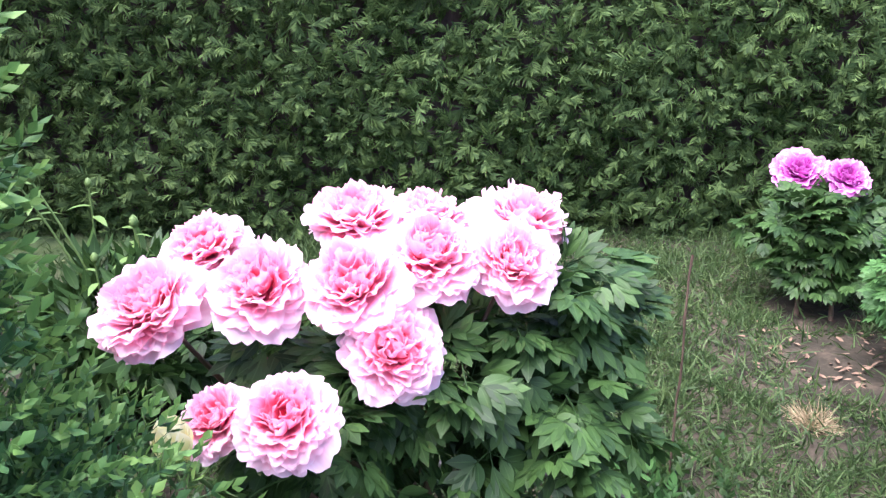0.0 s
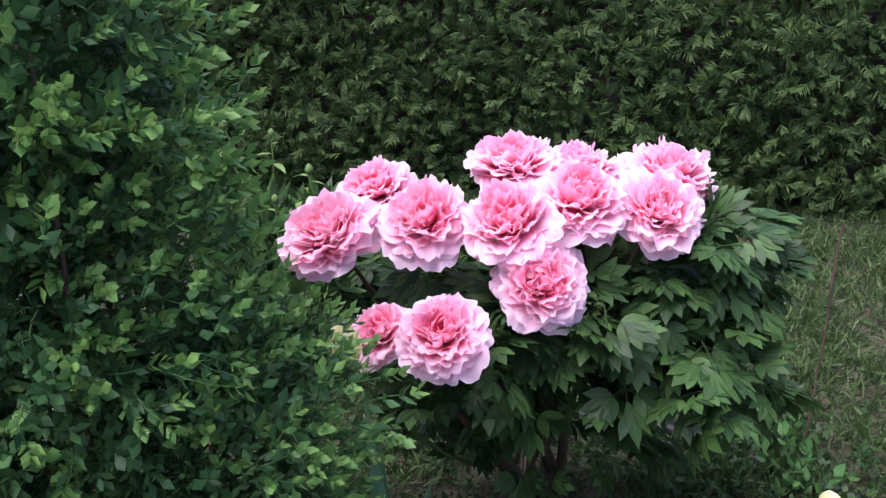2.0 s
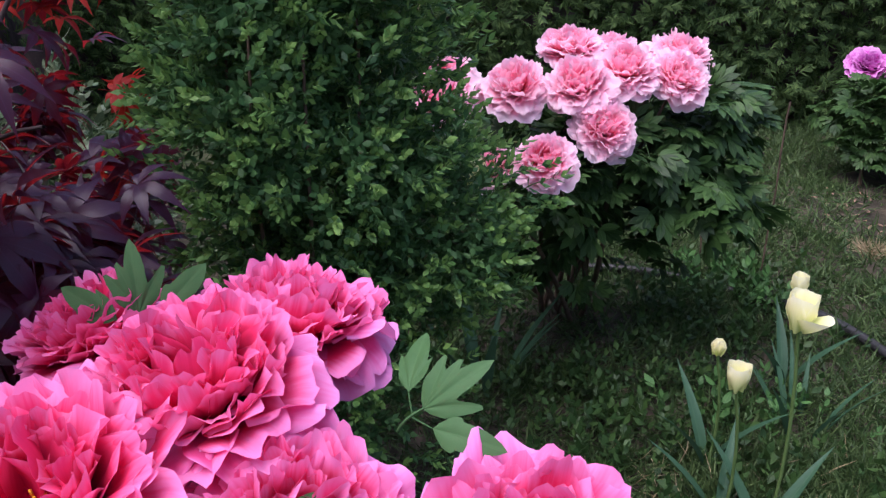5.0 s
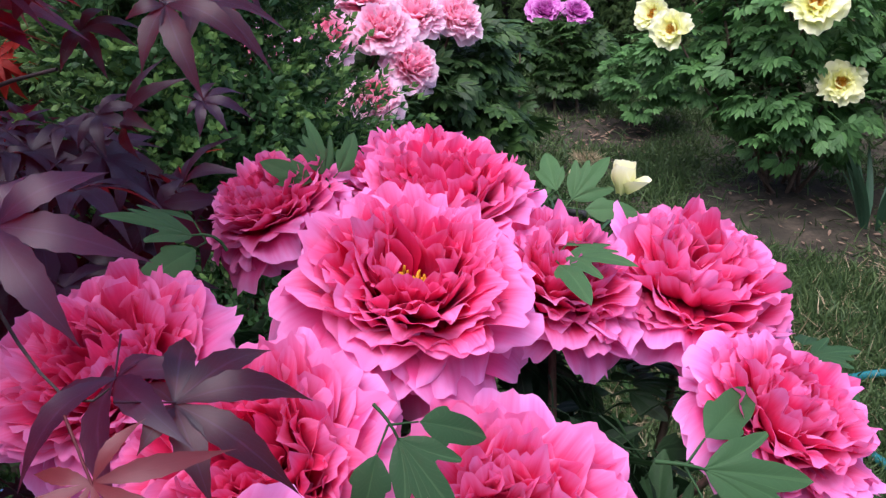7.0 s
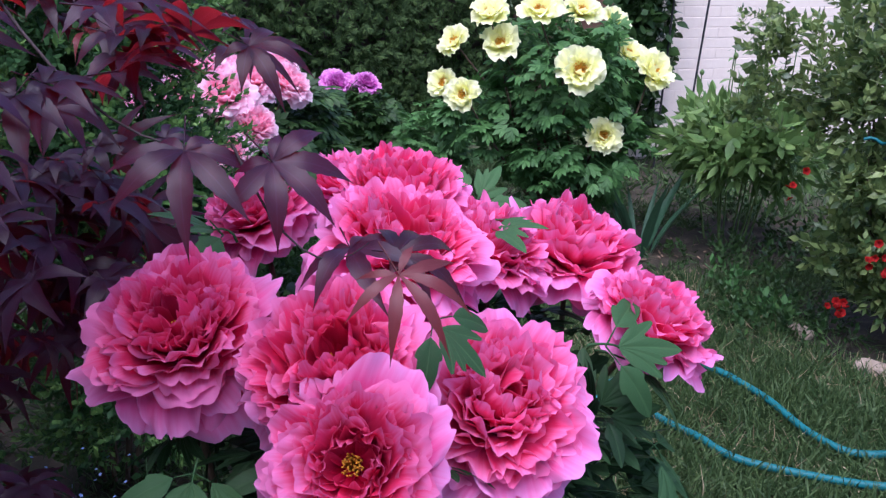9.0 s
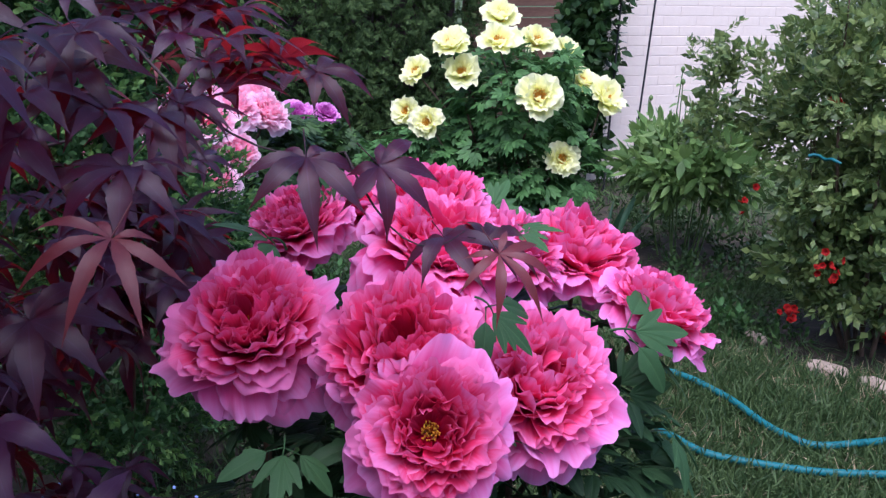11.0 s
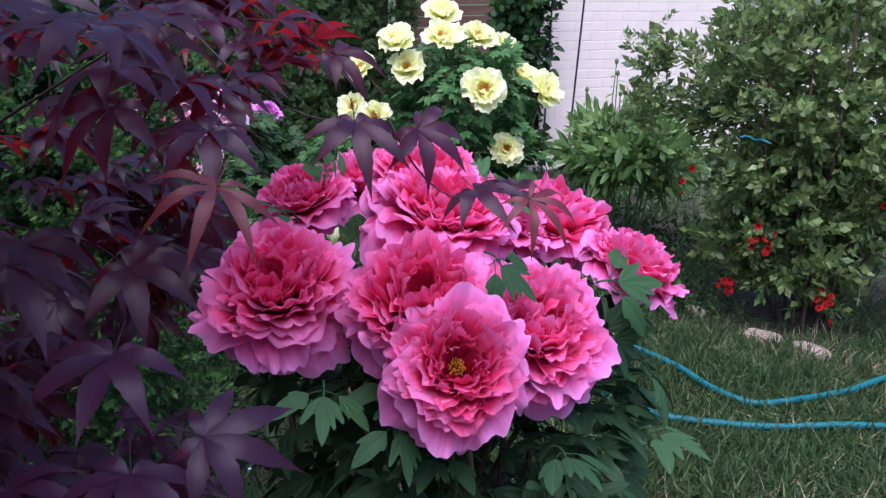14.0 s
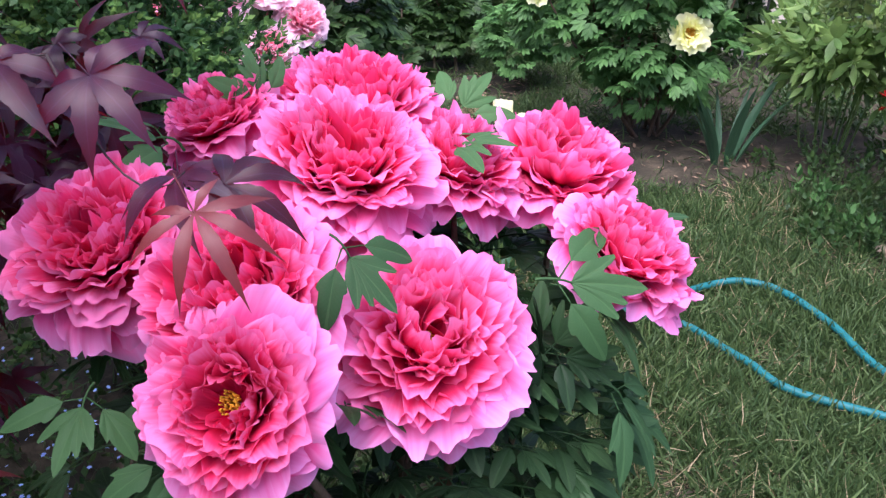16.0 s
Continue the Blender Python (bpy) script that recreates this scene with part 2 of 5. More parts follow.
def blade(length, width, seg=5, fold=0.15, droop=0.2, peak=0.4, tip=1.0, tooth=0.0, base=0.08, arch=0.0):
    """A leaf blade along y: folded along its midrib, drooping towards the tip."""
    v = np.linspace(0, 1, seg + 1)
    p = peak
    w = np.where(v < p, np.sin(np.pi / 2 * v / p), np.maximum(np.cos(np.pi / 2 * (v - p) / (1 - p)), 0) ** tip)
    w = np.maximum(w, np.where(v < 0.5, base, 0.0)) * width / 2
    if tooth:
        w = w * (1 + tooth * np.where(np.arange(seg + 1) % 2, 1, -1))
    y = length * v
    z = length * (arch * np.sin(np.pi * v) - droop * v ** 2)
    V = np.stack([np.stack([-w, y, z + fold * w], 1), np.stack([0 * w, y, z], 1), np.stack([w, y, z + fold * w], 1)], 1).reshape(-1, 3)
    UV = np.stack([np.tile([0, 0.5, 1], seg + 1), np.repeat(v, 3)], 1)
    F = []
    for i in range(seg):
        a = 3 * i
        F += [(a, a + 1, a + 4, a + 3), (a + 1, a + 2, a + 5, a + 4)]
    return V, np.array(F), UV


def tube(points, radii, sides=6):
    P = np.array(points, float)
    n = len(P)
    R = np.broadcast_to(np.asarray(radii, float), (n,))
    T = np.gradient(P, axis=0)
    T /= np.linalg.norm(T, axis=1, keepdims=True) + 1e-9
    ref = np.where(np.abs(T[:, 2:3]) > 0.9, np.array([[1.0, 0, 0]]), np.array([[0, 0, 1.0]]))
    A = np.cross(T, ref)
    A /= np.linalg.norm(A, axis=1, keepdims=True) + 1e-9
    B = np.cross(T, A)
    a = np.linspace(0, 2 * np.pi, sides, endpoint=False)
    V = P[:, None] + R[:, None, None] * (np.cos(a)[None, :, None] * A[:, None] + np.sin(a)[None, :, None] * B[:, None])
    F = [(i * sides + j, i * sides + (j + 1) % sides, (i + 1) * sides + (j + 1) % sides, (i + 1) * sides + j) for i in range(n - 1) for j in range(sides)]
    UV = np.stack([np.tile(np.arange(sides) / sides, n), np.repeat(np.linspace(0, 1, n), sides)], 1)
    return V.reshape(-1, 3), np.array(F), UV


def bend(a, b, sag, n=7, side=(0, 0, 1)):
    a, b = np.array(a, float), np.array(b, float)
    s = np.linspace(0, 1, n)[:, None]
    return a + (b - a) * s + np.array(side, float) * sag * 4 * s * (1 - s)


def box_geo(sx, sy, sz, edge=0.0):
    """A block with chamfered edges, centred."""
    bm = bmesh.new()
    bmesh.ops.create_cube(bm, size=1, matrix=Matrix.Diagonal((sx, sy, sz, 1)))
    bmesh.ops.bevel(bm, geom=bm.edges, offset=edge or min(sx, sy, sz) * 0.15, segments=1, affect="EDGES")
    return bm


def bm_mesh(name, bm, mat):
    me = bpy.data.meshes.new(name)
    bm.to_mesh(me)
    bm.free()
    me.materials.append(mat)
    return me


WORLD = {}


def thing(name, pos, label, category, group="", kind="", turn=0.0):
    ob = new(name)
    ob.empty_display_size = 0.05
    ob.matrix_basis = pose(*pos, 0, 0, turn)
    WORLD[ob] = ob.matrix_basis.copy()
    return tagged(ob, label, category, group, kind)


def part(name, mesh, parent, m=None, label="", kind=""):
    """One mesh object under a thing or a part, at the world pose m (or at the parent's own pose)."""
    ob = new(name, mesh)
    ob.parent = parent
    m = Matrix.Identity(4) if m is None else m
    ob.matrix_basis = WORLD[parent].inverted() @ m
    WORLD[ob] = m.copy()
    return tagged(ob, label, kind=kind)


def solo(name, mesh, label, category, kind="", group="", m=None):
    ob = new(name, mesh)
    if m is not None:
        ob.matrix_basis = m
    WORLD[ob] = ob.matrix_basis.copy()
    return tagged(ob, label, category, group, kind)


# ---- blooms ----


def petal(L, W, p0, p1, ruffle, seed, nu=13, nv=7, cup=0.25, notch=0.09, flare=0.0, rough=0.007, crumple=0.0):
    """A spoon-shaped petal with a rounded, notched and crinkled rim: base at the origin, along y, rising by p0 degrees at its claw and p1 at its rim."""
    r = np.random.default_rng(seed)
    v = np.linspace(0, 1, nv + 1)
    u = np.sin(np.pi / 2 * np.linspace(-1, 1, nu)) * 0.995
    ang = np.radians(p0 + (p1 - p0) * v + flare * v ** 4)
    dy, dz = np.cos(ang), np.sin(ang)
    cy = np.concatenate([[0], np.cumsum((dy[1:] + dy[:-1]) / 2)]) * L / nv
    cz = np.concatenate([[0], np.cumsum((dz[1:] + dz[:-1]) / 2)]) * L / nv
    w = W / 2 * (0.28 + 0.72 * np.sin(np.pi / 2 * np.minimum(1, v * 1.45)) ** 0.9)
    ph = r.uniform(0, 6.28, 9)
    lobe = np.abs(np.sin(u * r.uniform(2.6, 4.6 + 1.8 * crumple) + ph[0])) ** 0.6
    rim = 0.5 + 0.5 * np.sqrt(np.clip(1 - np.abs(u) ** (2.6 - 0.2 * crumple), 0, 1)) - notch * (1 - lobe) * (1 - u ** 4)
    rim -= (0.012 * np.sin(u * 15 + ph[1]) + r.normal(0, rough, nu)) * (1 - u ** 4)
    if crumple:
        rim -= max(0, r.uniform(-0.16, 0.14)) * np.exp(-((u - r.uniform(-0.6, 0.6)) / 0.08) ** 2) + 0.016 * crumple * np.abs(np.sin(u * 10 + ph[5]))
    dent = r.normal(0, 1, 2) * [0.014, 0.012] * (1 + crumple)
    k = r.uniform(1.6, 2.6)
    lean = r.normal(0, 0.05) * crumple
    V, UV = [], []
    for j in range(nv + 1):
        s = v[j] * (1 - (1 - rim) * v[j] ** 1.5)
        jy, jz = np.interp(s, v, cy), np.interp(s, v, cz)
        a = np.interp(s, v, ang)
        e = v[j]
        wave = ruffle * W * (0.34 * np.sin(k * u + ph[2]) * e ** 1.5 + 0.34 * np.sin(4.6 * u + ph[3]) * e ** 2.5 + 0.24 * np.sin(9.5 * u + ph[4]) * e ** 4) * (1 - 0.45 * u ** 4)
        wave = wave + crumple * W * (0.016 * np.sin(7.3 * u + ph[6] + e) * e + 0.012 * np.sin(12.5 * u + ph[7] - 2 * e) * e ** 2.2 + 0.014 * np.sin(18 * u + ph[8]) * e ** 7)
        wave = wave + L * s * (dent[0] * np.sin(3.1 * u + 4 * s + ph[0]) + dent[1] * np.sin(5 * u - 6 * s + ph[1]))
        wave = wave - crumple * 0.05 * W * e ** 9 * (1 + 0.8 * np.sin(6.3 * u + ph[5]))
        out = wave + cup * W / 2 * u ** 2 * (1 - 0.3 * s)
        V.append(np.stack([w[j] * u * (1 - 0.12 * cup * u ** 2) + lean * W * e ** 2, jy - np.sin(a) * out, jz + np.cos(a) * out], 1))
        UV.append(np.stack([(u + 1) / 2, s + (e - s) * 0.75 + 0.10 * np.abs(u) ** 6 * e], 1))
    F = [(j * nu + i, j * nu + i + 1, (j + 1) * nu + i + 1, (j + 1) * nu + i) for j in range(nv) for i in range(nu - 1)]
    return np.concatenate(V), np.array(F), np.concatenate(UV)


def stamens(n, spread, height, seed):
    r = np.random.default_rng(seed)
    g = []
    for i in range(n):
        a, q = r.uniform(0, 6.28), math.sqrt(r.uniform(0, 1)) * spread
        top = np.array([math.cos(a) * q * 1.25, math.sin(a) * q * 1.25, height * r.uniform(0.75, 1.1)])
        g.append(tube([top * [0.5, 0.5, 0.3], top * [0.95, 0.95, 0.8], top * [1, 1, 0.82], top, top * [1, 1, 1.12], top * [1, 1, 1.14]],
                      [0.0005, 0.0005, 0.0010, 0.0013, 0.0010, 0.0002], 4))
    return merge(g)


# petals, rise of outer and inner petals, their lengths, widths and curls, radii of the ring on which they stand
HEARTS = {"full": (88, 22, 86, 0.096, 0.086, 0.074, 0.042, 14, 28, 0.012, 0.010), "ball": (84, 6, 87, 0.100, 0.087, 0.080, 0.046, 16, 34, 0.012, 0.006),
          "hollow": (80, 24, 82, 0.095, 0.070, 0.074, 0.042, 12, 28, 0.012, 0.014), "cupped": (64, 14, 84, 0.097, 0.070, 0.068, 0.040, 8, 18, 0.012, 0.010),
          "pom": (68, 4, 86, 0.102, 0.088, 0.090, 0.052, 10, 28, 0.012, 0.007)}


def bloom_design(kind, seed, near=0):
    """Meshes of one flower 0.2 m across, opening along z: heart of inner petals, outer petals with their poses, stamens."""
    r = np.random.default_rng(seed)
    nu, nv = {2: (23, 7), 1: (18, 5), 0: (15, 5)}[near]
    if kind == "loose":
        outer = [(7, 0.010, 0.102, 0.104, 34, 14, 0.24, 0.3), (7, 0.010, 0.094, 0.092, 52, 46, 0.26, 0.4)]
        inner = [(6, 0.014, 0.076, 0.066, 62, 74, 0.30, 0.5)]
        core, n_st = 0.022, 130
    else:
        outer = [(8, 0.012, 0.109, 0.118, 12, {"ball": -40, "cupped": 2, "pom": -14}.get(kind, -58), 0.17, 0.05), (8, 0.012, 0.102, 0.098, 22, {"cupped": 22, "full": -20}.get(kind, 2), 0.20, 0.15)]
        inner = []
        core, n_st = (0.010, 60) if kind == "full" else (0.007, 24)
    lumps = r.uniform(0, 6.28, 3)

    def ring(spec, i0):
        n, rad, L, W, p0, p1, ruf, cup = spec
        off = r.uniform(0, 6.28)
        for i in range(n):
            a = off + 6.283 * (i + r.uniform(-0.25, 0.25)) / n
            g = petal(L * r.uniform(0.86, 1.14), W * r.uniform(0.82, 1.12), p0 + r.uniform(-9, 9), p1 + r.uniform(-16, 16), ruf, seed * 1000 + i0 + i, nu + 4, nv + 1, cup, 0.10, r.uniform(-14, 14), crumple=0.7 if near else 0.4)
            yield g, pose(math.cos(a) * rad, math.sin(a) * rad, r.uniform(-0.003, 0.003), 0, r.uniform(-12, 12), math.degrees(a) - 90)

    def spiral():
        n, e0, e1, l0, l1, w0, w1, c0, c1, r0, r1 = HEARTS["hollow" if kind == "full" and seed % 4 == 1 else kind]
        n = n if near else int(n * 0.8)
        for i in range(n):
            f = i / (n - 1)
            a = i * 2.39996 + r.uniform(-0.25, 0.25)
            h = min(1, max(0, f + r.uniform(-0.06, 0.06) * (0.4 + f)))
            e = e0 + (e1 - e0) * h ** 0.9 + (6 * math.sin(2 * a + lumps[0]) + 6 * math.sin(3 * a + lumps[1])) * 4 * f * (1 - f)
            c = c0 + (c1 - c0) * f
            rad = r0 + (r1 - r0) * f
            L = (l0 + (l1 - l0) * f ** 1.4) * r.uniform(0.88, 1.07) * (1 + 0.05 * math.sin(3 * a + lumps[2]))
            W = (w0 + (w1 - w0) * f) * r.uniform(0.75, 1.25)
            nest = min(0.9, 0.25 * W / (rad + 0.6 * L * math.cos(math.radians(min(e, 84)))))  # each petal bends round the one inside it
            g = petal(L, W, e - c, e + c + r.uniform(-8, 8), 0.13 + 0.13 * f, seed * 1000 + i, nu, nv, nest * r.uniform(0.6, 1.3), 0.09 + 0.09 * f,
                      r.uniform(-45, 40), 0.005, 0.9)
            g = (g[0], g[1], g[2] * [1.0, (1.16 if kind == "pom" else 1.08) - {"ball": 0.12, "pom": 0.42}.get(kind, 0.24) * f])  # the inner petals keep the deeper colour of the claw
            yield moved(g, pose(math.cos(a) * rad, math.sin(a) * rad, r.uniform(-0.003, 0.003), 0, r.uniform(-1, 1) * (8 + 16 * f), math.degrees(a) - 90 + r.uniform(-1, 1) * (8 + 26 * f)))

    heart = merge([moved(g, m) for k, s in enumerate(inner) for g, m in ring(s, 100 * k + 50)] + (list(spiral()) if not inner else []) +
                  [tube([(0, 0, -0.012), (0, 0, -0.006), (0, 0, 0.004), (0, 0, 0.012)], [0.004, 0.012, 0.012, 0.006], 8)])
    return heart, [x for k, s in enumerate(outer) for x in ring(s, 700 + 100 * k)], stamens(n_st, core, 0.036 if kind == "loose" else 0.026, seed)


BLOOMS = {}


def bloom_kit(kind, mat, seed):
    key = (kind, mat.name, seed)
    if key not in BLOOMS:
        h, o, s = bloom_design(kind, seed, {M_RED: 2, M_PINK: 1}.get(mat, 0))
        om = {M_RED: M_REDOUT, M_PINK: M_PINKOUT}.get(mat, mat)
        BLOOMS[key] = (make_mesh("bloom", h, mat), [(make_mesh("petal", g, om), m) for g, m in o], make_mesh("stamen_tuft", s, M_STAMEN))
    return BLOOMS[key]


def add_bloom(bush, pos, axis, across, kind, mat, seed, spin, label=""):
    heart, outer, st = bloom_kit(kind, mat, seed)
    z = Vector(axis).normalized()
    q = Vector((0, 0, 1)).rotation_difference(z).to_matrix().to_4x4() @ Matrix.Rotation(spin, 4, "Z")
    s = across / 0.2
    depth = 0.038
    m = Matrix.Translation(Vector(pos) - z * depth * s) @ q @ Matrix.Scale(s, 4)
    b = part("bloom", heart, bush, m, label)
    for me, pm in outer:
        part("petal", me, b, m @ pm)
    part("stamen_tuft", st, b, m, "golden yellow stamens")
    return m.translation


# ---- leaves ----


def rot_z(a):
    return pose(0, 0, 0, 0, 0, a)


def lobed(L, W, spread=32, share=0.62, seg=6, droop=0.18):
    """A leaflet with a long middle lobe and two side lobes."""
    g = [blade(L, W, seg, 0.12, droop, 0.42, 1.0)]
    for s in (-1, 1):
        g.append(moved(blade(L * share, W * 0.72, seg, 0.12, droop * 1.1, 0.45, 1.0), Matrix.Translation((s * 0.04 * L, 0.24 * L, -0.012 * L)) @ pose(0, 0, 0, 0, s * 6, -s * spread)))
    return merge(g)


def lobe_sheet(L, lobes, span, nt, nr, droop, fold):
    """One leaflet as a single sheet, cut into pointed lobes (angle, length share, half width in degrees)."""
    th = np.linspace(-span, span, nt)
    dist = np.array([np.abs(th - a) / h for a, q, h in lobes])
    near = dist.argmin(0)
    rr = np.max([q * (1 - 0.55 * np.minimum(1, dist[i]) ** 1.2) for i, (a, q, h) in enumerate(lobes)], 0)
    rr *= np.clip((span - np.abs(th)) / 14, 0, 1) ** 0.5 * 0.75 + 0.25
    V, UV = [], []
    for s in np.linspace(0.02, 1, nr + 1):
        t = np.radians(th * (0.56 + 0.44 * s ** 0.8))
        q = rr * s
        z = -droop * q ** 2 + fold * q * np.minimum(1, dist.min(0)) * (1 - 0.5 * s)
        V.append(L * np.stack([q * np.sin(t), q * np.cos(t), z], 1))
        UV.append(np.stack([0.5 + np.clip(np.array([(th[i] - lobes[near[i]][0]) / lobes[near[i]][2] for i in range(nt)]), -1, 1) * 0.48, q], 1))
    F = [(j * nt + i + 1, j * nt + i, (j + 1) * nt + i, (j + 1) * nt + i + 1) for j in range(nr) for i in range(nt - 1)]
    return np.concatenate(V), np.array(F), np.concatenate(UV)


def broad_leaf(seed, st=0.11):
    """A broad tree peony leaf with three large cut leaflets, 0.26 m long."""
    r = np.random.default_rng(seed)
    g = [tube(bend((0, 0, 0), (0, st + 0.02, 0), 0.012, 5), [0.0028, 0.0025, 0.0022, 0.002, 0.0015], 5)]
    s0 = 1 if seed % 2 else -1
    tip = [(0, 1.0, 17), (s0 * 17, 0.80, 10), (33, 0.76, 14), (-33, 0.72, 14)]
    g.append(moved(lobe_sheet(0.125, tip, 58, 31, 6, r.uniform(0.12, 0.4), 0.10), Matrix.Translation((0, st + 0.015, 0)) @ pose(0, 0, 0, r.uniform(-15, 8), r.uniform(-12, 12), r.uniform(-8, 8))))
    for s in (-1, 1):
        a = s * r.uniform(50, 66)
        e = np.array([-math.sin(math.radians(a)), math.cos(math.radians(a))]) * 0.038
        g.append(tube([(0, st * 0.9, 0), (e[0], st * 0.9 + e[1], 0.004)], [0.0018, 0.0012], 4))
        lb = [(0, 1.0, 24)] + ([(-s * 25, 0.70, 13)] if r.random() < 0.6 else []) + ([(s * 25, 0.60, 12)] if r.random() < 0.4 else [])
        g.append(moved(lobe_sheet(0.108, lb, 47, 23, 6, r.uniform(0.12, 0.4), 0.10), Matrix.Translation((e[0], st * 0.9 + e[1], 0.003)) @ pose(0, 0, 0, r.uniform(-18, 8), r.uniform(-16, 16), a * 0.85)))
    return merge(g)


def compound_leaf(seed, fine=False):
    """A tree peony leaf: stalk and three lobed groups, 0.3 m long."""
    r = np.random.default_rng(seed)
    seg = 4 if fine else 6
    st = 0.12
    g = [tube(bend((0, 0, 0), (0, st + 0.02, 0), 0.012, 5), [0.0028, 0.0025, 0.0022, 0.002, 0.0015], 5)]
    W = 0.043 if fine else 0.046

    def put(geo, x, y, a, d=0.0):
        g.append(moved(geo, Matrix.Translation((x, y, d)) @ pose(0, 0, 0, r.uniform(-14, 8), r.uniform(-14, 14), a)))
    put(lobed(0.11, W, r.uniform(26, 38), 0.64, seg), 0, st + 0.015, r.uniform(-8, 8))
    for s in (-1, 1):
        a = s * r.uniform(48, 64)
        e = np.array([-math.sin(math.radians(a)), math.cos(math.radians(a))]) * 0.045
        g.append(tube([(0, st * 0.85, 0), (e[0], st * 0.85 + e[1], 0.004)], [0.0018, 0.0012], 4))
        put(lobed(0.092, W * 0.95, r.uniform(24, 36), 0.62, seg), e[0], st * 0.85 + e[1], a * 0.85)
        if fine:
            put(blade(0.07, W * 0.8, seg, 0.12, 0.2), e[0] * 0.75, st * 0.85 + e[1] * 0.75, a + s * 42, -0.003)
            put(blade(0.065, W * 0.75, seg, 0.12, 0.2), e[0] * 0.75, st * 0.85 + e[1] * 0.75, a - s * 46, -0.003)
        elif r.random() < 0.5:
            put(blade(0.075, W * 0.75, seg, 0.12, 0.25), e[0] * 0.8, st * 0.85 + e[1] * 0.8, a + s * 40, -0.004)
    return merge(g)


def maple_leaf(seed, slim=1.0, seg=14):
    """A seven-lobed palmate leaf about 0.1 m long, hanging from a thin stalk."""
    r = np.random.default_rng(seed)
    g = [tube([(0, -0.035, 0.008), (0, -0.015, 0.004), (0, 0.003, 0)], [0.0009, 0.0008, 0.0008], 4)]
    for a, q in ((0, 1), (41, 0.95), (-41, 0.95), (82, 0.76), (-82, 0.76), (126, 0.40), (-126, 0.40)):
        L = 0.092 * q * r.uniform(0.9, 1.08)
        g.append(moved(blade(L, 0.0232 * slim * (0.45 + 0.55 * q), seg, 0.22, r.uniform(0.10, 0.45), 0.44, 1.5, 0.06, 0.10, r.uniform(0.06, 0.18)),
                       Matrix.Translation((0, 0, -0.0004 * abs(a) / 30)) @ pose(0, 0, 0, 0, r.uniform(-12, 12), a + r.uniform(-5, 5))))
    return merge(g)


def sprig(n, leaf, length, lean, seed, stem_r=0.0011):
    """A twig along y with leaves set round it and a tuft at its end."""
    r = np.random.default_rng(seed)
    g = [tube(bend((0, 0, 0), (0, length, 0), 0.004, 4), [stem_r, stem_r, stem_r * 0.8, stem_r * 0.4], 4)]
    for i in range(n):
        y = length * (0.15 + 0.85 * (i + 0.5) / n)
        a = i * 137.5 + r.uniform(-25, 25)
        t = lean * (1.15 - 0.55 * i / n) * r.uniform(0.8, 1.2)
        m = Matrix.Translation((0, y, 0)) @ Matrix.Rotation(radians(a), 4, "Y") @ Matrix.Rotation(radians(t), 4, "X")
        g.append(moved(leaf, m @ Matrix.Scale(r.uniform(0.75, 1.1), 4)))
    return merge(g)


def paired_twig(pairs, leaf, length, seed, start=0.0, stem=True):
    """A twig along y with opposite pairs of small leaves that close up towards its end."""
    r = np.random.default_rng(seed)
    g = [tube(bend((0, 0, 0), (0, length, 0), 0.003, 4), [0.0011, 0.001, 0.0008, 0.0004], 4)] if stem else []
    for i in range(pairs):
        q = start + (1 - start) * (i + 0.6) / pairs
        for k in (0, 180):
            m = Matrix.Translation((0, length * q, 0)) @ Matrix.Rotation(radians(k + (90 if i % 2 else 0) * 0.55 + r.uniform(-18, 18)), 4, "Y") @ Matrix.Rotation(radians((66 - 34 * q) * r.uniform(0.8, 1.2)), 4, "X")
            g.append(moved(leaf, m @ Matrix.Scale(r.uniform(0.8, 1.1) * (1.05 - 0.25 * q), 4)))
    return merge(g)


def spray(seed):
    """A flat fan of cedar foliage, 0.1 m long."""
    r = np.random.default_rng(seed)
    def strip(L, W, d):
        w_ = W / 2
        if d > 0.27:
            return np.array([(-w_ * 0.8, 0, 0), (w_ * 0.8, 0, 0), (-w_ * 0.5, L, -d * L), (w_ * 0.5, L, -d * L)]), np.array([(0, 1, 3, 2)]), np.array([(0.1, 0), (0.9, 0), (0.3, 1), (0.7, 1)])
        return (np.array([(-w_ * 0.5, 0, 0), (w_ * 0.5, 0, 0), (-w_, 0.55 * L, -0.3 * d * L), (w_, 0.55 * L, -0.3 * d * L), (-w_ * 0.2, L, -d * L), (w_ * 0.2, L, -d * L)]), np.array([(0, 1, 3, 2), (2, 3, 5, 4)]),
                np.array([(0.1, 0), (0.9, 0), (0.1, 0.5), (0.9, 0.5), (0.3, 1), (0.7, 1)]))
    g = [strip(0.12, 0.012, 0.25)]
    for i in range(5):
        y = 0.014 + 0.019 * i
        for s in (-1, 1):
            L = (0.060 - 0.006 * i) * r.uniform(0.7, 1.2)
            g.append(moved(strip(L, 0.0105, 0.26), Matrix.Translation((0, y, 0)) @ pose(0, 0, 0, r.uniform(-18, 6), 0, -s * r.uniform(32, 58))))
    return merge(g)


def sphere_ways(n):
    d = rng.normal(size=(n, 3))
    return d / np.linalg.norm(d, axis=1, keepdims=True)


